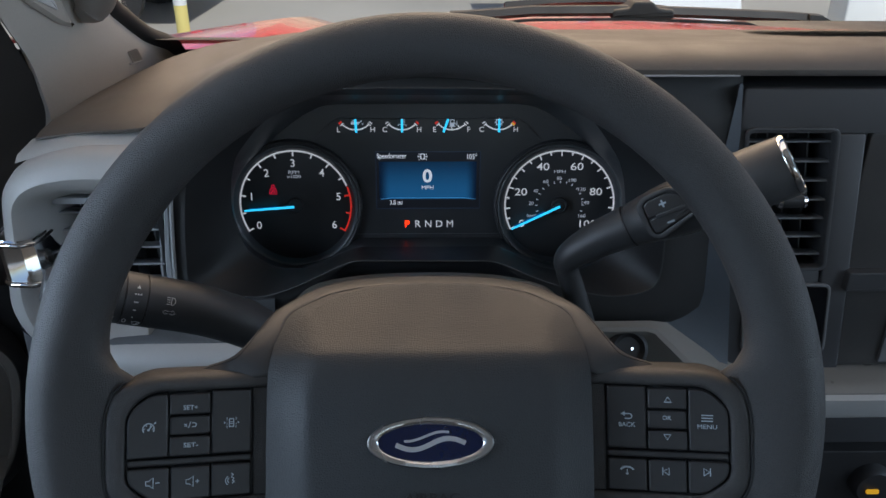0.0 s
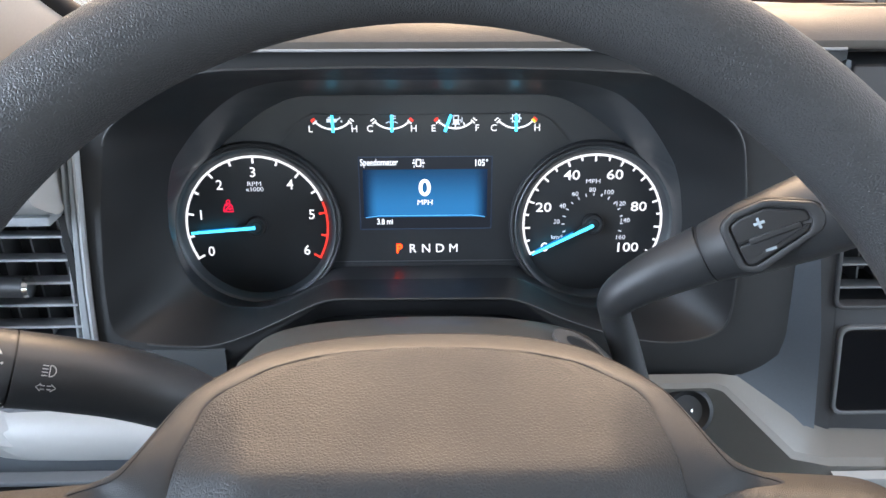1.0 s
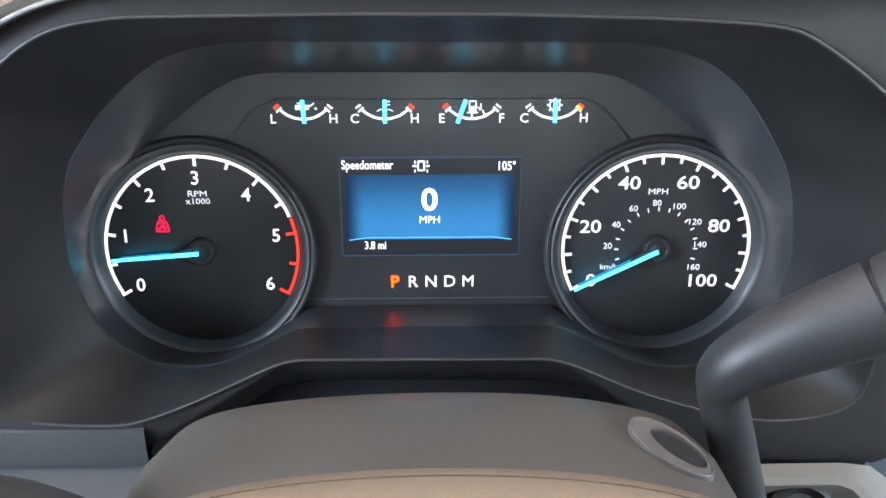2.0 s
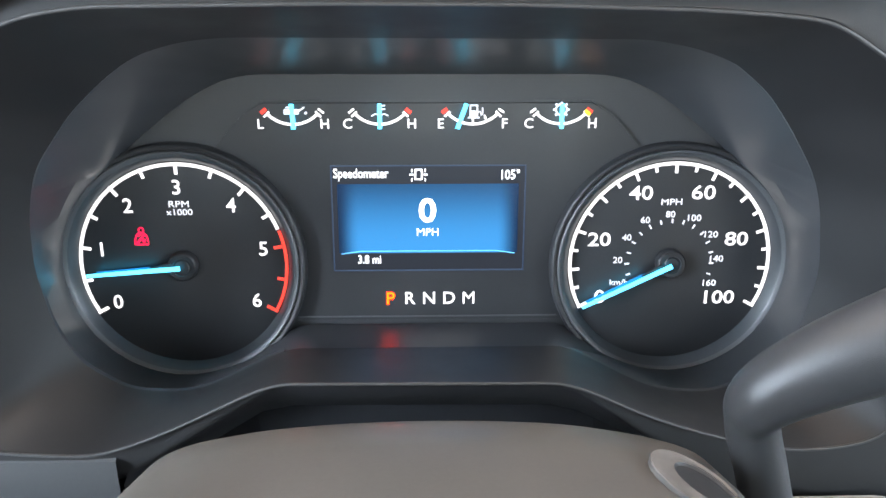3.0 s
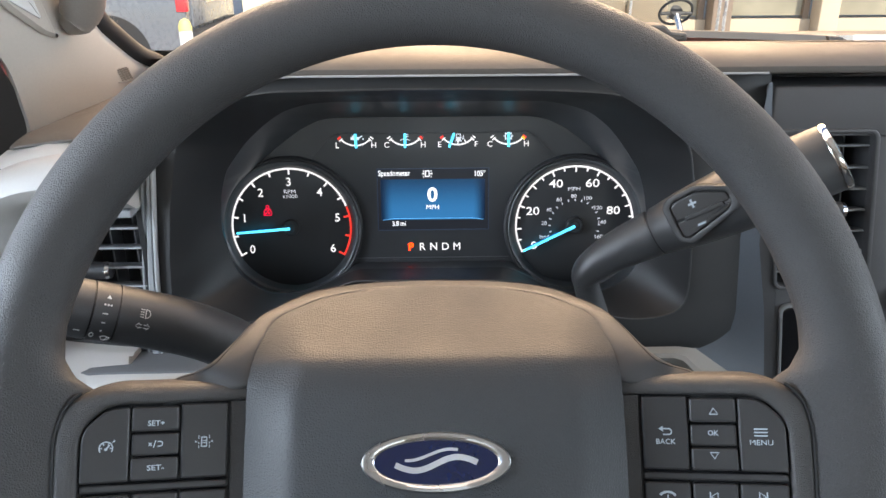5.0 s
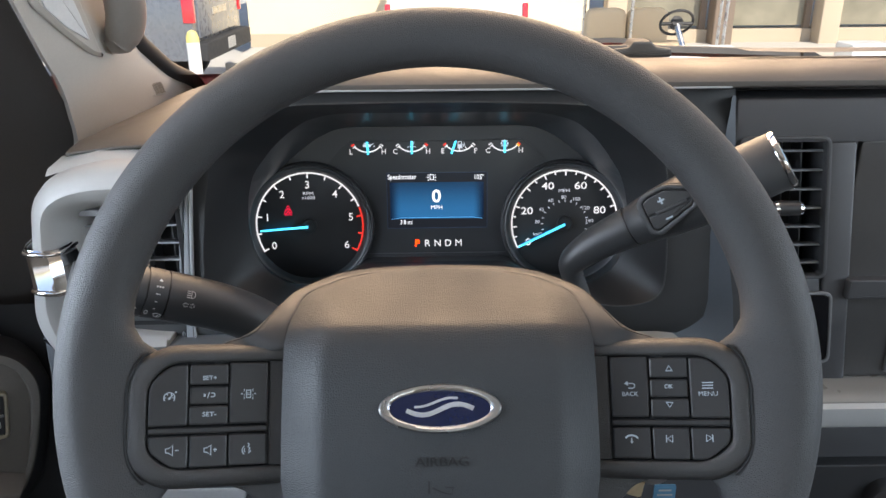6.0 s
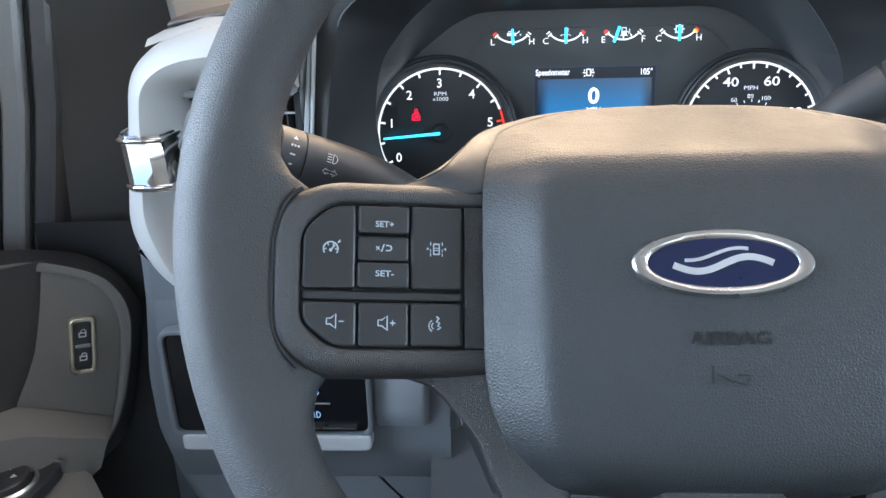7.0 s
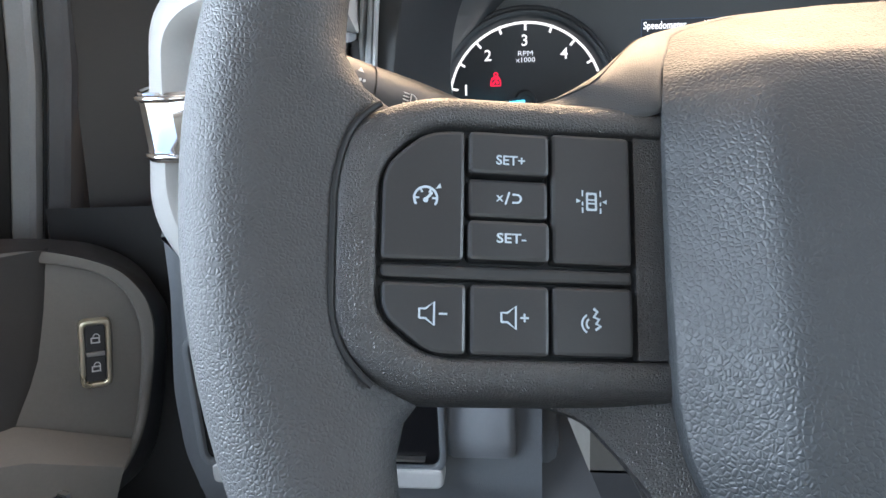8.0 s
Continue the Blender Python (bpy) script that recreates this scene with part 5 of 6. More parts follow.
part("carrier", loft(carrier_loops(), closed=False), EDGE_SKIN, wheel, "grained rolled edge round the cover", m=WLM, sharp=60)
seam_line = [p.lerp(q, 0.14) + Vector((0, 0.5, 0.0)) for p, q in zip(both_sides(EDGE), both_sides(SEAM))]
part("carrier_seam", tube(seam_line[6:-6], 0.35, 6), POCKET, wheel, "thin dark seam of the rolled edge", m=WLM)
# rear body of hub and spokes
part("hub_back", prism(rounded([(-84, -60), (-62, -100), (62, -100), (84, -60), (96, -52), (150, -50), (156, -20), (148, 4), (100, 6), (-100, 6), (-148, 4), (-156, -20), (-150, -50), (-96, -52)], 8, 3), -70, -42, 4), SPOKE_SKIN, wheel, m=WLM)
for s in (-1, 1):
    lower = [(s * 78, -46), (s * 126, -52), (s * 112, -59.6), (s * 103, -62), (s * 94, -71.5), (s * 85.5, -81.6), (s * 81, -95), (s * 70, -114), (s * 50, -108), (s * 60, -70)]
    part("lower_carrier", prism(rounded(lower, 7, 4), -44, -33, 2.2), SPOKE_SKIN, wheel, m=WLM)
    part("lower_arm", loft([[(s * x0, y, z0), (s * (x0 + x1) / 2, y - 1, (z0 + z1) / 2 + 2), (s * x1, y, z1), (s * x1, y, z1 - 16), (s * x0, y, z0 - 4)] for y, x0, z0, x1, z1 in ((-76, 90, -47, 74, -36), (-86, 85, -50, 66, -36), (-98, 81, -52, 60, -36), (-112, 74, -52, 48, -35), (-128, 60, -48, 36, -32))], caps=(True, True)), SPOKE_SKIN, wheel, m=WLM)
    trim = [(s * 79, -85), (s * 64, -94), (s * 58, -104), (s * 49, -126), (s * 63, -130), (s * 73, -112), (s * 77.5, -100)]
    part("lower_trim", prism(rounded(trim, 3, 4), -38, -33.5, 1.2), surface("silver spoke paint", (0.42, 0.43, 0.44), 0.4, metal=0.3), wheel, "silver painted lower spoke trim", m=WLM)
part("lower_spoke", loft([[(x, y, z) for x, z in ((-26, -34), (-20, -22), (20, -22), (26, -34), (20, -46), (-20, -46))] for y in (-90, -120)] + [[(x * 1.1, y, z + 20) for x, z in ((-26, -34), (-20, -22), (20, -22), (26, -34), (20, -40), (-20, -40))] for y in (-150, -172)], caps=(True, True)), SPOKE_SKIN, wheel, m=WLM)

# badge: chrome oval, blue field, plain silver ribbon
BD = WLM @ pose(0, -19.3, -9.0, -9.5, 0, 0)
badge = part("badge", loft([at_z(circle(31, 72, 0, 0, 12.4), -3), at_z(circle(31, 72, 0, 0, 12.4), 0.6), at_z(circle(30.2, 72, 0, 0, 11.7), 1.5), at_z(circle(28.6, 72, 0, 0, 10.4), 1.7), at_z(circle(26.2, 72, 0, 0, 9.2), 1.0), at_z(circle(25.6, 72, 0, 0, 8.8), 0.4)]), SATIN, wheel, "silver oval badge with a blue field", m=BD)
part("field", prism(circle(25.8, 72, 0, 0, 8.9), -1, 0.6, 0.2), BADGE_BLUE, badge, "deep blue badge field", m=BD)
part("ribbon", join(stroke([(x, 2.6 * math.sin(x / 5.6) - 0.6) for x in np.linspace(-17, 17, 60)], 2.4, 0.6, 1.0), stroke([(x, 2.2 * math.sin(x / 5.6 + 0.5) + 3.0) for x in np.linspace(-13, 9, 40)], 1.2, 0.6, 0.95)), RIBBON, badge, "plain silver ribbon shape", m=BD)
# letters and horn sign are painted dark in place of their relief shading
part("hub_lettering", put(fitted("AIRBAG", 4.4, 27, 0, 0.9, 0.1), 0.5, 0), MARK_SHADE, wheel, "raised AIRBAG lettering, darkened for its relief shade", m=WLM @ pose(0, -45.2, -7.4, -1.5, 0, 0))
part("horn_mark", join(bar2((-6, -2), (-6, 4), 0.8, 0, 0.9), stroke([(-4.5, 1), (0, -1.2), (5, -2.4), (6, 0.8), (2, 0.9)], 0.8, 0, 0.9)), MARK_SHADE, wheel, m=WLM @ pose(0, -58.5, -7.4, 0, 0, 0))


def sign_cruise():
    return join(stroke(arc2(3.0, -35, 215, 26), 0.6, 0, 0.15), bar2((0, -0.4), (1.7, 1.6), 0.7, 0, 0.15), prism(circle(0.7, 10, 0, -0.5), 0, 0.16), *[bar2(ray2((0, 0), 1.7, a), ray2((0, 0), 2.7, a), 0.5, 0, 0.15) for a in (0, 60, 120, 180)], prism([(2.6, 2.6), (4.1, 2.9), (3.7, 4.1)], 0, 0.15))


def sign_lane():
    return join(frame_prism(rounded(box2(-1.5, -2.6, 1.5, 2.4), 0.5, 3), rounded(box2(-0.95, -2.0, 0.95, 1.8), 0.3, 3), 0, 0.15), bar2((-1.2, 0.4), (1.2, 0.4), 0.4, 0, 0.15), bar2((-1.2, -0.6), (1.2, -0.6), 0.4, 0, 0.15), *[bar2((s * 2.5, a), (s * 2.5, a + b), 0.4, 0, 0.15) for s in (-1, 1) for a, b in ((-3.2, 1.4), (-1.2, 1.0), (1.4, 1.6))], *[prism([(s * 3.0, 0), (s * 4.2, 0.6), (s * 4.2, -0.6)], 0, 0.15) for s in (-1, 1)])


def sign_speaker(plus):
    bits = [stroke([(-3, -1.2), (-3, 1.2), (-1.4, 1.2), (0.8, 3.0), (0.8, -3.0), (-1.4, -1.2), (-3, -1.2)], 0.55, 0, 0.15), bar2((2.0, 0), (4.2, 0), 0.5, 0, 0.15)]
    if plus:
        bits.append(bar2((3.1, -1.1), (3.1, 1.1), 0.5, 0, 0.16))
    return join(*bits)


def sign_voice():
    return join(stroke([(0.2, 3.0), (1.2, 2.2), (0.2, 0.8), (1.6, 0.2), (0.8, -1.0), (2.0, -1.6), (0.6, -2.6)], 0.7, 0, 0.15), stroke(arc2(1.4, 120, 240, 10, -0.4, -1), 0.5, 0, 0.15), stroke(arc2(2.6, 120, 240, 10, -0.4, -1), 0.5, 0, 0.15))


def sign_skip(s):
    return join(stroke([(s * -1.6, -2), (s * -1.6, 2), (s * 1.5, 0), (s * -1.6, -2)], 0.55, 0, 0.15), bar2((s * 1.9, -2.2), (s * 1.9, 2.2), 0.6, 0, 0.15))


def sign_phone():
    return join(stroke(arc2(4.0, 155, 25, 20, 0, -1.6, 3.0), 1.1, 0, 0.15), bar2((0, -2.6), (0, 0.0), 0.6, 0, 0.15), prism([(-1.0, -2.2), (0, -3.4), (1.0, -2.2)], 0, 0.15))


def sign_arrow(up):
    return stroke([(-1.9, -1.3 * up), (1.9, -1.3 * up), (0, 1.7 * up), (-1.9, -1.3 * up), (1.0, -1.3 * up)], 0.6, 0, 0.15)


def sign_back():
    return join(stroke([(-1.5, 1.6), (1.4, 1.6)] + arc2(1.4, 90, -90, 12, 1.4, 0.2) + [(-1.2, -1.2)], 0.65, 0, 0.15), prism([(-1.2, 0.2), (-1.2, 3.0), (-3.4, 1.6)], 0, 0.15))


for s in (-1, 1):
    PD = WLM @ pose(s * 120, -20, -21.2, 0, -s * 15.1, 0)
    o = -s                                               # the side of the hub, in pad coordinates, is -s

    def mirror(pts):
        return [(x * o, y) for x, y in pts]

    # drawn for the left pad: the rim lies at -x, the hub at +x
    plate_o = rounded(mirror([(-40.3, 12), (-39.8, -25), (-26, -39.4), (70, -39.4), (70, 36.0), (-22, 35.0), (-36.5, 27)]), [6, 15, 16, 2, 2, 18, 16] if o > 0 else [16, 18, 2, 2, 16, 15, 6], 8)
    pocket = rounded(mirror([(-30.4, 15.0), (-30.4, -19), (-19, -28.4), (46, -28.4), (46, 26.2), (-20.0, 25.6)]), [6, 5, 8, 1, 1, 11] if o > 0 else [11, 1, 1, 8, 5, 6], 8)
    PC = (0.0, -2.0)
    po, pk = polar(plate_o, PC, 160), polar(pocket, PC, 160)

    def ease(v, lo, hi):
        v = min(1.0, max(0.0, (v - lo) / (hi - lo)))
        return v * v * (3 - 2 * v)

    # how the surround falls off from the buttons to its edge: crisp beside the rim, rolled above and below, level under the cover
    FALLS = [(0.0, -26, -26, -26), (0.0, -13, -4.2, -6), (0.03, -7.8, -1.8, 0.6), (0.08, -4.6, -0.3, 0.8), (0.18, -1.6, 0.5, 1.0), (0.34, 0.6, 1.0, 1.2), (0.55, 1.7, 1.5, 1.5), (0.75, 1.9, 1.7, 1.6), (0.9, 1.5, 1.3, 1.3), (0.96, 0.9, 0.8, 0.8), (1.0, 0.1, 0.1, 0.1), (1.0, -6, -6, -6)]
    rings = []
    for t, rolled, crisp, level in FALLS:
        ring = []
        for (ax0, ay0), (bx, by) in zip(po, pk):
            dx = ax0 * o / math.hypot(ax0, ay0 + 2.0)
            side, inward = ease(-dx, 0.5, 0.85), ease(dx, 0.72, 0.84)
            z = rolled * (1 - side - inward) + crisp * side + level * inward
            ring.append((ax0 + (bx - ax0) * t, ay0 + (by - ay0) * t, z))
        rings.append(ring)
    pod = part("button_pod", loft(rings), SPOKE_SKIN, wheel, "dark moulded button surround", m=PD, sharp=50)
    gap = [(x * 1.004, y * 1.004, -0.9) for x, y in po if -x * o / math.hypot(x, y + 2.0) > 0.66]
    gap.sort(key=lambda p: p[1])
    part("gap_line", tube([Vector(p) for p in gap], 0.8, 8, upward=(0.2, 0.1, 1)), POCKET, pod, "dark gap round the surround", m=PD)
    part("pod_floor", prism(pk, -7, -3), POCKET, pod, m=PD)
    cells = {
        "outer": [(-29.6, 15.0), (-29.6, -6.6), (-10.5, -6.4), (-10.5, 24.4), (-19.5, 24.0)],
        "top": box2(-9.7, 14.2, 9.4, 24.4), "mid": box2(-9.7, 4.0, 9.4, 13.2), "low": box2(-9.7, -6.2, 9.4, 3.2),
        "inner": box2(10.2, -6.2, 29.6, 25.2), "bar": box2(-29.6, -10.6, 29.9, -7.4),
        "b1": [(-29.3, -11.6), (-29.0, -18.9), (-18.0, -27.6), (-9.9, -27.6), (-9.9, -11.6)],
        "b2": box2(-9.1, -27.6, 9.4, -11.6), "b3": box2(10.2, -27.4, 29.5, -11.5)}
    for key, cell in cells.items():
        high = 2.2 if key in ("top", "low") else 1.0 if key == "mid" else 0.6 if key == "bar" else 1.4
        corner = {"outer": 5.0, "b1": 3.5}.get(key, 1.5)
        radii = [corner if (x, y) in ((-29.6, 15.0), (-19.5, 24.0), (-29.0, -18.9), (-18.0, -27.6)) else 1.5 for x, y in cell]
        part("button", prism(rounded(mirror(cell), radii if o > 0 else radii[::-1], 4), -5, high, 0.9), BUTTON, pod, m=PD, sharp=14)
    part("filler", prism(rounded(mirror(box2(30.9, -28.0, 45.6, 25.8)), 0.6, 3), -5, 0.2, 0.3), SPOKE_SKIN, pod, m=PD)
    if s < 0:
        signs = [(sign_cruise(), -19.6, 7.8, 1.4), (fitted("SET+", 2.5, 7.8, 0, 0.15, 0.05), 0.1, 17.6, 2.2), (join(lettering("x", 2.4, 0, 0.15, 0.05), bar2((1.5, -1.6), (2.6, 1.8), 0.5, 0, 0.15), stroke([(3.4, 1.2), (4.6, 1.2)] + arc2(1.1, 90, -90, 10, 4.6, 0.1) + [(3.4, -1.0)], 0.5, 0, 0.15)), -2.2, 8.7, 1.0), (fitted("SET-", 2.5, 7.8, 0, 0.15, 0.05), 0.3, -0.9, 2.2), (sign_lane(), 19.8, 9.0, 1.4), (sign_speaker(False), -17.9, -18.6, 1.4), (sign_speaker(True), 0.8, -19.0, 1.4), (sign_voice(), 19.7, -19.0, 1.4)]
    else:
        signs = [(join(put(sign_back(), 0, 4.6), put(fitted("BACK", 2.5, 9.4, 0, 0.15, 0.05), 0, 0)), -19.7, 5.8, 1.4), (sign_arrow(1), 0.6, 18.8, 2.2), (fitted("OK", 2.4, 5.0, 0, 0.15, 0.05), 0.1, 9.6, 1.0), (sign_arrow(-1), 0.1, 0.3, 2.2), (join(put(fitted("MENU", 2.5, 10.6, 0, 0.15, 0.05), 0, 0), *[bar2((-3.1, y), (3.1, y), 0.6, 0, 0.15) for y in (3.2, 4.8, 6.4)]), 19.4, 5.8, 1.4), (sign_phone(), -20.0, -16.8, 1.4), (sign_skip(-1), -0.8, -17.1, 1.4), (sign_skip(1), 18.7, -16.6, 1.4)]
    for bm, x, y, z in signs:
        part("button_sign", bm, ICON, pod, m=PD @ Matrix.Translation((x, y, z + 0.03)) @ Matrix.Diagonal((0.88, 0.88, 1, 1)))

# ---- door ----
door = thing("truck_door", (-0.42, 0.5, 1.1), "dark door panel with a lock switch and window controls", "door")
# front end of the inner panel, turned towards the driver
FD = Matrix.Translation((-0.378, 0.6255, 1.393)) @ pose(0, 0, 0, 90, 0, 0) @ pose(0, 0, 0, 0, 36.9, 0) @ MM
outer = rounded([(-75, -130), (-38, -132), (20, -101), (33, -64), (41, -28), (48, 8), (43, 21), (33, 34), (14, 47.5), (-20, 58), (-75, 66)], [5, 20, 25, 20, 20, 15, 12, 15, 15, 20, 10], 6)
raised = rounded([(-75, -118), (-32, -121), (6, -82), (19, -58), (29, -24), (34.5, 7), (32.5, 26), (22, 45), (5, 56), (-20, 67.5), (-75, 71)], [5, 20, 25, 20, 20, 15, 12, 15, 15, 20, 10], 6)
panel_in = rounded([(-75, -110), (-38, -114), (0, -76), (10.5, -67), (17, -47), (24, -18), (27.5, 9), (22, 32), (9, 46), (-16, 58.5), (-75, 64)], [5, 20, 25, 4, 20, 15, 12, 15, 15, 20, 10], 6)
DC = (-25, -15)
do, dr, di = polar(outer, DC, 160), polar(raised, DC, 160), polar(panel_in, DC, 160)
# the side that turns away has its shade put into a near-black colour
part("panel_side", loft([at_z(do, -60), at_z(do, -18), at_z(between(do, dr, 0.25), -11), at_z(between(do, dr, 0.7), -3), at_z(between(do, dr, 0.9), 0.4)]), surface("door edge shade", (0.026, 0.026, 0.027), 0.5, grain=0.2, grain_size=0.001), door, "outer side of the door panel, darkened for its shade", m=FD, sharp=50)
part("front_panel", loft([at_z(between(do, dr, 0.88), 0.0), at_z(between(do, dr, 0.95), 1.2), at_z(dr, 2.2), at_z(between(dr, di, 0.5), 2.6), at_z(between(dr, di, 0.85), 2.2), at_z(between(dr, di, 0.95), 0.6), at_z(di, -1.2), at_z(between(di, [DC] * 160, 0.02), -0.9), at_z(between(di, [DC] * 160, 0.05), 0.0)], caps=(False, True)), DOOR, door, "dark moulded door panel", m=FD, sharp=50)
SW = FD @ Matrix.Translation((-1.2, -3.0, 0)) @ pose(0, 0, 0, 0, 0, -8)
sw_in, sw_out = rounded(box2(-5.8, -18.4, 5.8, 18.4), 2.4, 5), rounded(box2(-9.0, -22.0, 9.0, 22.0), 4.8, 5)
ls = part("lock_switch", prism(sw_in, 0, 3.6, 1.0), BUTTON, door, "black lock rocker in a silver frame", m=SW)
part("switch_frame", frame_prism(sw_out, sw_in, 0, 4.8, 1.3), surface("warm satin silver", (0.62, 0.56, 0.43), 0.34, metal=0.9, vary=0.05), ls, "satin silver frame", m=SW)
part("rocker_mark", prism(rounded(box2(-5.2, -1.4, 5.2, 1.4), 0.9, 3), 3.4, 4.6, 0.4), SATIN, ls, m=SW)
for dy in (9.2, -9.2):
    part("lock_sign", put(join(frame_prism(box2(-2.6, -2.4, 2.6, 1.4), box2(-1.8, -1.6, 1.8, 0.6), 0, 0.2), stroke(arc2(1.8, 0, 180, 10, 0.6, 1.4, 2.2), 0.6, 0, 0.2)), 0, dy), STALK_ICON, ls, m=SW @ Matrix.Translation((0, 0, 3.65)))
# soft pad beside the panel, and the pull cup under it
CREASE = [(-14, 66), (-16.5, 60), (-19, 46), (-22.5, 31), (-27, 15), (-31.5, 0), (-39, -16), (-48, -32), (-52, -40)]
part("soft_pad", loft([[(x, y, -0.5), (x - 1.5, y + 0.3, 1.2), (x - 6, y + 1, 4), (x - 18, y + 2.5, 9), (x - 45, y + 5, 18), (x - 90, y + 8, 30)] for x, y in CREASE], closed=False), surface("soft door pad", (0.05, 0.047, 0.045), 0.6, grain=0.3, grain_size=0.001), door, "dark soft door pad", m=FD, sharp=50)
part("cup_ledge", loft([[(-80, -30, 1.2), (-48, -38, 1.2), (9.5, -67.5, 1.2)], [(-80, -33, 9), (-48, -39, 9), (7, -70, 9)], [(-80, -40, 32), (-48, -46, 32), (0, -72, 24)], [(-80, -75, 34), (-48, -80, 34), (-8, -96, 20)], [(-80, -130, 20), (-48, -130, 20), (-34, -122, 6)]], closed=False), DOOR, door, m=FD)
# armrest with window controls
part("armrest", loft([[(-0.52, y, 1.30), (-0.45, y, 1.312), (-0.41, y, 1.314), (-0.39, y, 1.310), (-0.375, y, 1.298), (-0.368, y, 1.27), (-0.366, y, 1.15)] for y in (-0.6, 0.2, 0.45, 0.56, 0.595)], closed=False), DOOR, door, "dark padded armrest", sharp=50)
ctl = part("window_control_plate", prism(rounded([(-0.452, 0.44), (-0.392, 0.45), (-0.384, 0.558), (-0.3835, 0.578), (-0.411, 0.5875), (-0.452, 0.588)], 0.005, 4), 1.311, 1.320, 0.002), BUTTON, door, "black window and mirror control panel")
part("control_edge", stroke([(-0.452, 0.5885), (-0.436, 0.5875), (-0.411, 0.5865), (-0.3835, 0.578)], 0.003, 1.314, 1.3215), SATIN, ctl)
part("mirror_dial", turned([(0.0001, 1.3275), (0.0145, 1.3275), (0.0165, 1.326), (0.0175, 1.320), (0.0175, 1.315)], 40, -0.411, 0.553), BUTTON, ctl)
part("dial_ring", turned([(0.0175, 1.320), (0.0195, 1.323), (0.0215, 1.3215), (0.022, 1.317)], 40, -0.411, 0.553), SATIN, ctl, "satin ring round the mirror dial")
for a in range(4):
    part("dial_arrow", prism([(-0.002, 0.007), (0.002, 0.007), (0, 0.0105)], 1.3276, 1.328), STALK_ICON, ctl, m=Matrix.Translation((-0.411, 0.553, 0)) @ pose(0, 0, 0, 0, 0, 90 * a))
part("control_sign", slab((-0.412, 0.579, 1.3202), (-0.404, 0.583, 1.3206)), STALK_ICON, ctl)
# sail panel and upright channels at the front of the door window
SAIL = surface("sail panel", (0.042, 0.038, 0.036), 0.5, grain=0.3, grain_size=0.0009)
part("sail_panel", loft([[(-0.425, 0.722, 1.36), (-0.335, 0.755, 1.36)], [(-0.425, 0.722, 1.44), (-0.335, 0.755, 1.44)], [(-0.417, 0.722, 1.545), (-0.33, 0.757, 1.545)], [(-0.405, 0.715, 1.62), (-0.325, 0.75, 1.62)], [(-0.39, 0.66, 1.75), (-0.34, 0.69, 1.75)], [(-0.37, 0.50, 2.02), (-0.34, 0.53, 2.02)]], closed=False), SAIL, door, "black sail panel at the mirror")
for x0, x1, material, y in ((-0.475, -0.4575, RUBBER, 0.716), (-0.4555, -0.437, STRIP, 0.708), (-0.437, -0.431, RUBBER, 0.716), (-0.431, -0.414, surface("channel grey", (0.1, 0.1, 0.105), 0.45), 0.712)):
    part("window_channel", loft([[(x0 + dx, y + 0.02, z), (x0 + dx, y + 0.003, z), (x0 + 0.003 + dx, y, z), (x1 - 0.003 + dx, y, z), (x1 + dx, y + 0.003, z), (x1 + dx, y + 0.02, z)] for z, dx in ((1.34, -0.035), (1.438, -0.024), (1.546, 0.0), (1.65, 0.015), (1.9, 0.05))], closed=False), material, door, "upright window channel")
part("door_front", loft([[(-0.44, 0.695, 1.0), (-0.44, 0.695, 1.46)], [(-0.36, 0.70, 1.0), (-0.36, 0.70, 1.46)], [(-0.31, 0.735, 1.0), (-0.31, 0.735, 1.46)]], closed=False), RUBBER, door)
part("hinge_cover", loft([[(-0.347, 0.668, 1.10), (-0.347, 0.668, 1.40), (-0.345, 0.672, 1.455)], [(-0.328, 0.66, 1.10), (-0.328, 0.66, 1.40), (-0.33, 0.664, 1.45)]], closed=False), LOWER, door)

# ---- windscreen pillar with its handle ----
pillar = thing("windscreen_pillar", (-0.317, 0.7365, 1.598), "light grey trimmed windscreen pillar with a grab handle", "pillar")
PN = Vector((0.929, -0.35, -0.12)).normalized()
PA = Vector((0, 0, 1)).cross(PN).normalized()
PF = Matrix.Translation((-0.317, 0.7365, 1.598)) @ Matrix((PA, PN.cross(PA), PN)).transposed().to_4x4() @ MM
left_edge = spline([(-2, -25, -3), (0, 0, 0), (-4, 22, 0), (-13, 53, 0), (-28, 79, 0), (-42, 105, 0), (-55, 130, 0), (-125, 260, 0), (-230, 450, 0)], 40)
right_edge = spline([(190, -25, 0), (172, 18, 0), (128, 41, 0), (95, 65, 0), (84, 74, 0), (70, 92, 0), (60, 114, 0), (-5, 240, 0), (-110, 430, 0)], 40)
rows = []
for l, r in zip(left_edge, right_edge):
    w = (r - l).length
    rows.append([l + Vector((16, 0, -25)), l + Vector((0, 0, -1))] + [l.lerp(r, k / 12) + Vector((0, 0, 4 * math.sin(math.pi * k / 12))) for k in range(1, 12)] + [r + Vector((0, 0, -2)), r + Vector((6, 4, -22))])
part("trim", loft(rows, closed=False), PILLAR, pillar, "warm light grey pillar trim", m=PF, sharp=60)
seal_line = [r + Vector((7, 5, -6)) for r in right_edge]
part("seal", tube([PF @ p for p in seal_line], 0.0085, 12), RUBBER, pillar, "black windscreen seal")
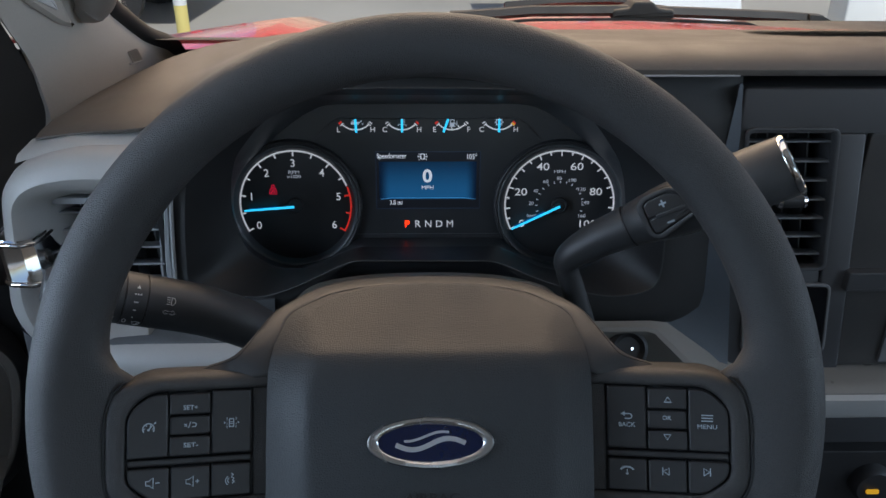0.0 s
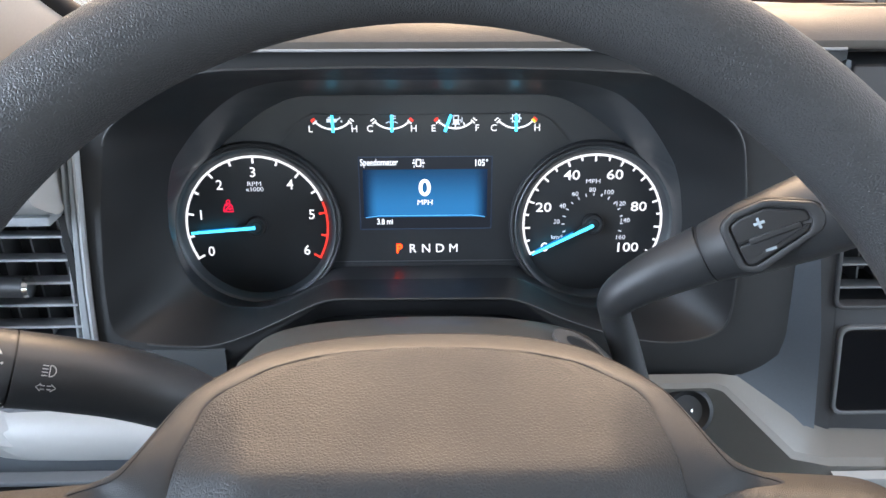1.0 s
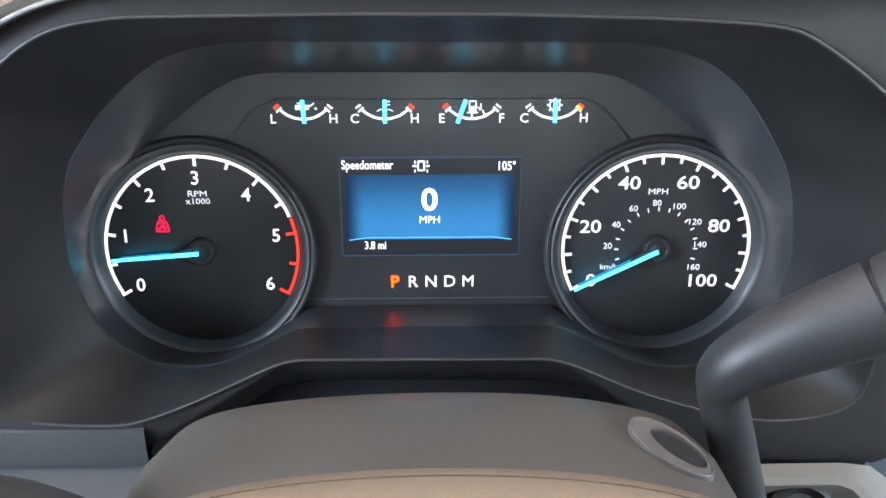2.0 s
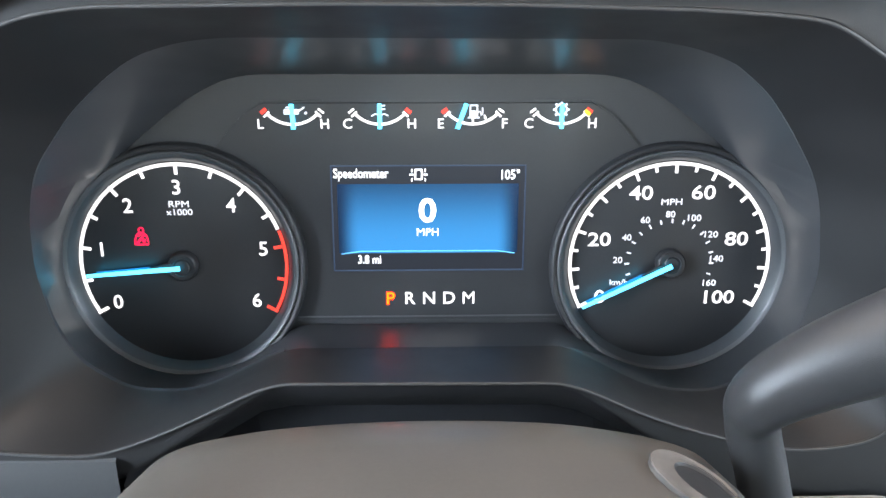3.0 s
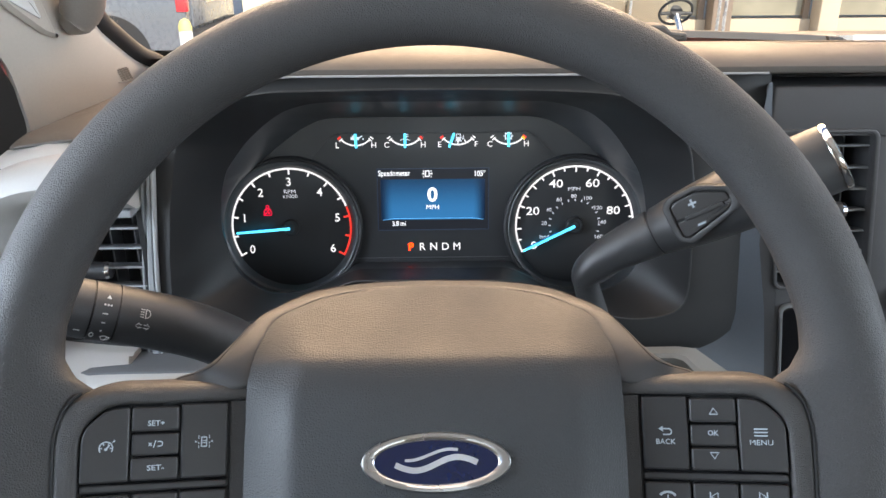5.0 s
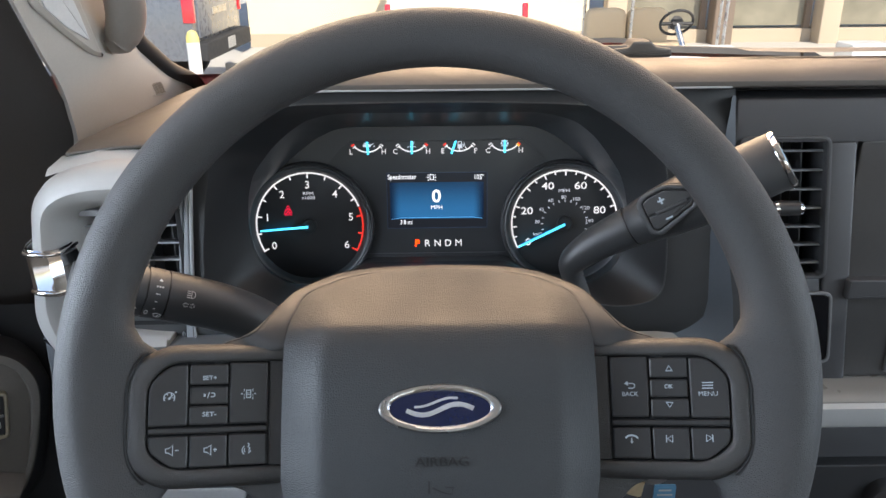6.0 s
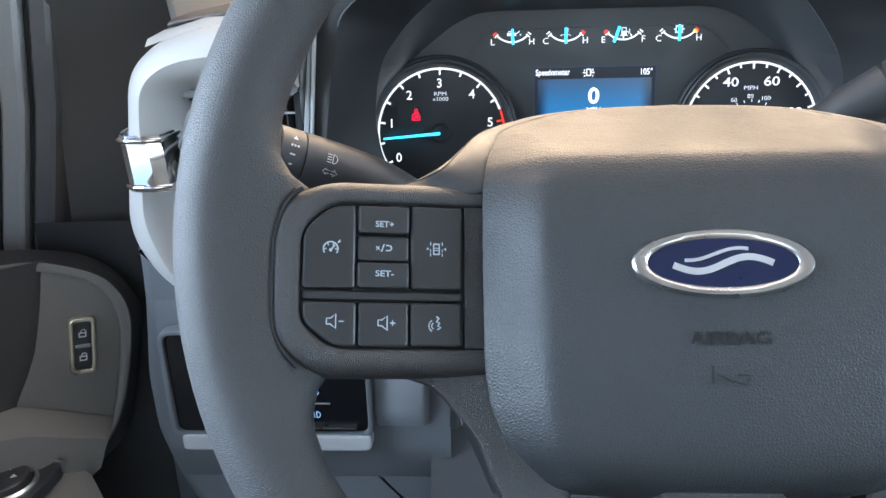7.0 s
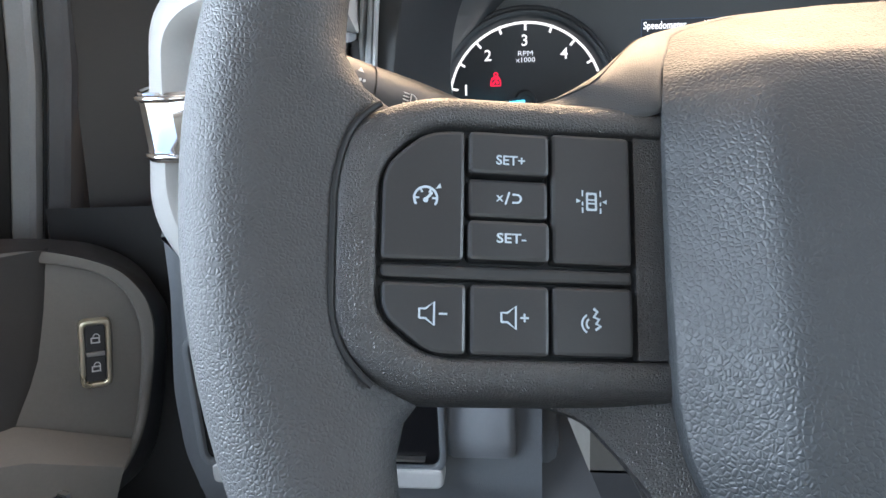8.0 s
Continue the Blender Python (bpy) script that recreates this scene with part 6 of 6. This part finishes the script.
part("handle_plate", loft([at_z(rounded([(30, 74), (26, 82), (13, 111), (-5, 150), (-60, 250), (-85, 240), (-58, 160), (-41, 124), (-14, 100), (14, 80)], 5, 4), z) for z in (2, 6)] + [at_z(inset(anti(rounded([(30, 74), (26, 82), (13, 111), (-5, 150), (-60, 250), (-85, 240), (-58, 160), (-41, 124), (-14, 100), (14, 80)], 5, 4)), 3), 9)], caps=(True, True)), PILLAR, pillar, "pale base of the grab handle", m=PF)
part("handle_insert", prism(rounded([(12, 91), (1, 117), (-30, 175), (-52, 168), (-34, 122), (-13, 105)], 4, 4), 8, 10.5, 1), surface("handle pale", (0.55, 0.57, 0.58), 0.5), pillar, "pale blue-grey insert", m=PF)
grip_path = spline([(38, 82, 4), (46, 90, 12), (42, 105, 22), (32, 128, 30), (10, 170, 36), (-45, 280, 36), (-70, 330, 10)], 36)
part("grab_handle", tube([PF @ p for p in grip_path], [0.008 + 0.009 * min(1, k / 5) for k in range(36)], 20, flat=0.8), surface("handle grey", (0.2, 0.185, 0.17), 0.55, grain=0.2, grain_size=0.0009), pillar, "grey moulded grab handle")
dots = [prism(circle(0.5, 6, 97 + j * 2.1 + k * 1.0, 38 - k * 1.9 + (j % 2) * 0.9), 0.6, 4.1) for k in range(6) for j in range(7)]
tagged(part("speaker_holes", join(*dots), surface("hole grey", (0.24, 0.22, 0.195), 0.8), pillar, m=PF), kind="stuff")
part("grille_lip", stroke([(97, 27.5), (105, 26.6), (113.5, 27.0)], 0.7, 2.0, 4.4), SURROUND, pillar, m=PF)

# ---- windscreen, cowl, wiper, bonnet ----
glass_bm = loft([[(x, 0.92 - 0.05 * (x - 0.2) ** 2, 1.60), (x, 0.52 - 0.05 * (x - 0.2) ** 2, 2.10)] for x in np.linspace(-0.44, 0.86, 14)], closed=False)
windscreen = solo("windscreen", glass_bm, clear_pane("windscreen glass"), "clear sloping windscreen glass", "windscreen", "structure")
windscreen.visible_shadow = False
cowl = solo("cowl", loft([[(x, 0.86, 1.640), (x, 0.90, 1.634), (x, 1.0, 1.612), (x, 1.10, 1.585)] for x in np.linspace(-0.6, 1.25, 12)], closed=False), RUBBER, "black plastic cowl under the windscreen", "cowl")
wiper = thing("windscreen_wiper", (0.28, 0.95, 1.63), "black windscreen wiper lying on the cowl", "wiper")
BLADE_X, BLADE_Z = [-0.3, 0.06, 0.13, 0.25, 0.34, 0.44, 0.5], [1.614, 1.627, 1.6325, 1.6335, 1.6305, 1.6265, 1.6215]
part("blade", loft([[(x, 1.058, z - 0.006), (x, 1.046, z), (x, 1.052, z + 0.0068), (x, 1.062, z + 0.0068)] for x, z in ((x, float(np.interp(x, BLADE_X, BLADE_Z))) for x in np.linspace(0.03, 0.485, 24))], caps=(True, True)), RUBBER, wiper, "black rubber blade")
part("rubber_edge", loft([[(x, 1.044, z - 0.009), (x, 1.044, z - 0.0065), (x, 1.05, z - 0.0065)] for x, z in ((x, float(np.interp(x, BLADE_X, BLADE_Z))) for x in np.linspace(0.03, 0.48, 24))], caps=(True, True)), RUBBER, wiper)
part("arm", loft([[(x, 1.10, 1.63 + dz), (x, 1.085, 1.637 + dz), (x, 1.09, 1.643 + dz), (x, 1.105, 1.638 + dz)] for x, dz in ((0.10, -0.004), (0.16, 0.001), (0.23, 0.003), (0.28, 0.0))], caps=(True, True)), RUBBER, wiper)
part("hinge", prism(rounded([(-0.038, -0.008), (0.038, -0.008), (0.037, 0.003), (0.018, 0.005), (0.010, 0.0125), (-0.012, 0.0125), (-0.017, 0.005), (-0.036, 0.003)], 0.003, 3), 0, 0.03, 0.003), RUBBER, wiper, m=Matrix.Translation((0.262, 1.075, 1.634)) @ FRONT)
part("end_cap", loft([[(x, 1.06, z - h), (x, 1.042, z - h), (x, 1.044, z + h), (x, 1.06, z + h)] for x, z, h in ((0.465, 1.6245, 0.007), (0.48, 1.6235, 0.007), (0.497, 1.6195, 0.003))], caps=(True, True)), RUBBER, wiper)
RED_PAINT = surface("red paint", (0.5, 0.012, 0.014), 0.25, coat=1.0, vary=0.05)
solo("bonnet", loft([[(x, y, z - 0.09 * ((x - 0.2) / 0.8) ** 2 + (0.018 if abs(x - 0.2) > 0.38 and abs(x - 0.2) < 0.62 else 0)) for y, z in ((1.08, 1.57), (1.16, 1.584), (1.35, 1.578), (1.6, 1.535), (1.9, 1.46), (2.15, 1.38), (2.3, 1.26), (2.34, 1.0))] for x in np.linspace(-0.75, 1.15, 40)], closed=False), RED_PAINT, "glossy red bonnet of the truck", "bonnet", sharp=60)

# ---- outside ----
CONCRETE = surface("concrete", (0.45, 0.42, 0.37), 0.9, vary=0.12, grain=0.2, grain_size=0.01, wide=1.5)
STUCCO = surface("stucco", (0.5, 0.41, 0.3), 0.9, vary=0.06, grain=0.2, grain_size=0.01, wide=1.0)
BRONZE = surface("bronze frame", (0.2, 0.15, 0.11), 0.5, wide=0.5)
GREY_PAINT = surface("grey paint", (0.11, 0.12, 0.14), 0.3, coat=0.8, vary=0.05)
WHITE_PAINT = surface("white paint", (0.8, 0.8, 0.78), 0.35, coat=0.6, vary=0.03)
TYRE = surface("tyre", (0.025, 0.025, 0.026), 0.8)
LAMP_RED = surface("lamp red", (0.6, 0.02, 0.03), 0.2, coat=1.0)
CREAM = surface("cream vinyl", (0.6, 0.47, 0.31), 0.6, vary=0.06)
# the glass's tan, patchy colour paints in the reflections it would show
WINDOW = surface("shop glass with reflections", (0.26, 0.24, 0.18), 0.12, vary=0.45, wide=0.45)
solo("ground", loft([[(x, y, 0.0) for y in (-200, 0, 6, 14, 40, 1500)] for x in (-900, -20, 0, 20, 900)], closed=False), CONCRETE, "pale concrete forecourt", "ground", "structure")

shop = thing("shop_building", (6.0, 13.0, 0.0), "tan shop front with tall windows", "building")
part("wall", join(slab((-3.0, 13.4, 0), (16, 13.8, 0.35)), slab((-3.0, 13.4, 3.2), (16, 13.8, 5.5))), STUCCO, shop, "tan rendered wall")
# left stretch of the wall, its stronger sunlight painted as a paler colour
part("wall", slab((-3.0, 13.4, 0.35), (2.6, 13.8, 3.2)), surface("sunlit render", (0.8, 0.68, 0.48), 0.9, vary=0.05, grain=0.2, grain_size=0.01, wide=1.0), shop, "rendered wall, paler to stand for sunlight")
part("roof", slab((-3.2, 13.2, 5.5), (16.2, 22, 5.8)), BRONZE, shop)
for k in range(6):
    x = 3.0 + k * 1.75
    part("column", slab((x - 0.16, 13.1, 0), (x + 0.16, 13.45, 3.3), 0.02), STUCCO if k % 2 == 0 else BRONZE, shop)
    w = part("window", slab((x + 0.2, 13.5, 0.4), (x + 1.5, 13.54, 3.15)), WINDOW, shop, "tall shop window")
    part("window_frame", join(slab((x + 0.14, 13.42, 0.35), (x + 0.24, 13.56, 3.2)), slab((x + 1.46, 13.42, 0.35), (x + 1.56, 13.56, 3.2)), slab((x + 0.24, 13.42, 1.25), (x + 1.46, 13.5, 1.33))), BRONZE, w)
part("kerb", slab((-3, 11.6, 0), (16, 13.4, 0.14), 0.02), CONCRETE, shop)

cart = thing("golf_cart", (2.4, 8.6, 0.0), "cream golf cart with two seat backs and a black steering wheel", "golf cart")
for x in (1.90, 2.36):
    part("seat_back", prism(rounded(box2(x - 0.225, 0.66, x + 0.225, 1.07), 0.12, 6), 0, 0.12, 0.04), CREAM, cart, m=facing(8.9))
part("seat", slab((1.65, 8.45, 0.55), (2.75, 8.95, 0.72), 0.05), CREAM, cart)
part("body", loft([[(1.6, y, z), (2.9, y, z), (2.9, y, 0.25), (1.6, y, 0.25)] for y, z in ((7.3, 0.5), (7.45, 0.78), (7.75, 0.8), (7.8, 0.35), (8.4, 0.35), (8.45, 0.6), (9.6, 0.62))], caps=(True, True)), WHITE_PAINT, cart, "white cart body")
part("steering_ring", tube([(2.46 + 0.16 * math.cos(a), 8.12 - 0.1 * math.sin(a), 0.98 + 0.125 * math.sin(a)) for a in np.linspace(0, TAU, 40)], 0.014, 10, caps=False), RUBBER, cart, "black cart steering wheel")
part("wheel_boss", tube([(2.46, 8.16, 0.95), (2.46, 8.10, 1.0)], 0.06, 16), RUBBER, cart)
part("wheel_spoke", tube([(2.305, 8.11, 0.97), (2.615, 8.11, 0.97)], 0.018, 8), RUBBER, cart)
part("column", tube([(2.46, 8.1, 0.96), (2.53, 7.75, 0.5)], 0.03, 10), SATIN, cart)
for x, y in ((1.72, 9.2), (2.15, 8.75), (2.86, 7.9), (3.27, 9.2)):
    part("roof_post", tube([(x, y, 0.3), (x + 0.03, y, 1.95)], 0.018, 8), SATIN, cart)
part("canopy", slab((1.55, 7.7, 1.95), (3.3, 9.5, 2.02), 0.03), WHITE_PAINT, cart)
for x in (1.62, 2.88):
    for y in (7.7, 9.1):
        w = part("wheel", tube([(x - 0.08, y, 0.22), (x + 0.08, y, 0.22)], 0.22, 24), TYRE, cart)
        part("hubcap", tube([(x - 0.085, y, 0.22), (x + 0.085, y, 0.22)], 0.11, 20), SATIN, w)


def box_truck(name, x, y, length, width, height, paint, label, category, cab_from, bed):
    """A parked vehicle seen from the rear: body, cabin, glass, lamps, bumper, wheels. It heads along +y."""
    v = thing(name, (x, y, 0), label, category)
    sill, belt = 0.5, height * (0.72 if bed else 0.58)
    part("body", join(loft([[(x - width / 2 * k, yy, sill), (x + width / 2 * k, yy, sill), (x + width / 2, yy, belt - 0.12), (x + width / 2 * 0.97, yy, belt), (x - width / 2 * 0.97, yy, belt), (x - width / 2, yy, belt - 0.12)] for yy, k in ((y, 0.97), (y + 0.03, 1.0), (y + length - 0.2, 1.0), (y + length, 0.9))], caps=(True, True))), paint, v)
    c0, c1 = cab_from
    part("cabin", loft([[(x - width / 2 * 0.95, y + c0, belt), (x + width / 2 * 0.95, y + c0, belt), (x + width / 2 * 0.95, y + c1, belt), (x - width / 2 * 0.95, y + c1, belt)], [(x - width / 2 * 0.8, y + c0 + 0.18, height), (x + width / 2 * 0.8, y + c0 + 0.18, height), (x + width / 2 * 0.8, y + c1 - 0.5, height), (x - width / 2 * 0.8, y + c1 - 0.5, height)]], caps=(False, True)), paint, v)
    part("rear_glass", loft([[(x - width / 2 * 0.8, y + c0 - 0.01, belt + 0.08), (x + width / 2 * 0.8, y + c0 - 0.01, belt + 0.08)], [(x - width / 2 * 0.7, y + c0 + 0.13, height - 0.1), (x + width / 2 * 0.7, y + c0 + 0.13, height - 0.1)]], closed=False), WINDOW, v)
    for s in (-1, 1):
        x0 = x + s * width / 2 - (0.01 if s < 0 else 0.07)
        part("tail_lamp", slab((x0, y - 0.03, belt - 0.36), (x0 + 0.08, y + 0.1, belt - 0.05), 0.015), LAMP_RED, v, "red tail lamp")
        for yy in (y + 0.9, y + length - 0.9):
            w = part("wheel", tube([(x + s * (width / 2 - 0.24), yy, 0.38), (x + s * (width / 2 + 0.01), yy, 0.38)], 0.38, 28), TYRE, v)
            part("wheel_arch", tube([(x + s * (width / 2 - 0.1), yy, 0.42), (x + s * (width / 2 + 0.006), yy, 0.42)], 0.47, 32), RUBBER, v)
            part("rim", tube([(x + s * (width / 2 - 0.2), yy, 0.38), (x + s * (width / 2 + 0.02), yy, 0.38)], 0.24, 24), SATIN, w)
    part("bumper", slab((x - width / 2 * 0.98, y - 0.14, 0.5), (x + width / 2 * 0.98, y + 0.05, 0.7), 0.03), TYRE, v)
    part("tailgate", slab((x - width / 2 * 0.82, y - 0.025, 0.74), (x + width / 2 * 0.82, y + 0.02, belt - 0.06), 0.02), paint, v)
    part("plate_bar", slab((x - 0.15, y - 0.155, 0.54), (x + 0.15, y - 0.142, 0.67)), SURROUND, v)
    part("gate_bar", slab((x - 0.3, y - 0.034, belt - 0.32), (x + 0.3, y - 0.026, belt - 0.24)), SATIN, v)
    return v


pickup = box_truck("pickup_truck", -2.66, 10.2, 5.8, 2.0, 1.78, GREY_PAINT, "grey pickup parked with its tail lamps towards the cab", "pickup", (2.0, 4.3), True)
pickup.rotation_euler = (0, 0, radians(88))
box_truck("white_car", 0.35, 11.2, 4.6, 1.95, 1.75, WHITE_PAINT, "white car parked in front of the shop", "car", (0.2, 3.6), False)
bollard = thing("bollard", (-2.15, 7.3, 0.0), "yellow and white steel bollard", "bollard")
part("post", turned([(0.0001, 1.04), (0.04, 1.02), (0.058, 0.97), (0.058, 0)], 28, -2.15, 7.3), surface("bollard yellow", (0.75, 0.62, 0.2), 0.5, wide=0.3), bollard)
part("band", turned([(0.0595, 0.93), (0.0595, 0.6)], 28, -2.15, 7.3), WHITE_PAINT, bollard)
crate = solo("white_box", prism(rounded(box2(4.52, 8.55, 4.98, 8.95), 0.03, 3), 0.0, 0.69, 0.03), WHITE_PAINT, "white box standing on the forecourt", "box")
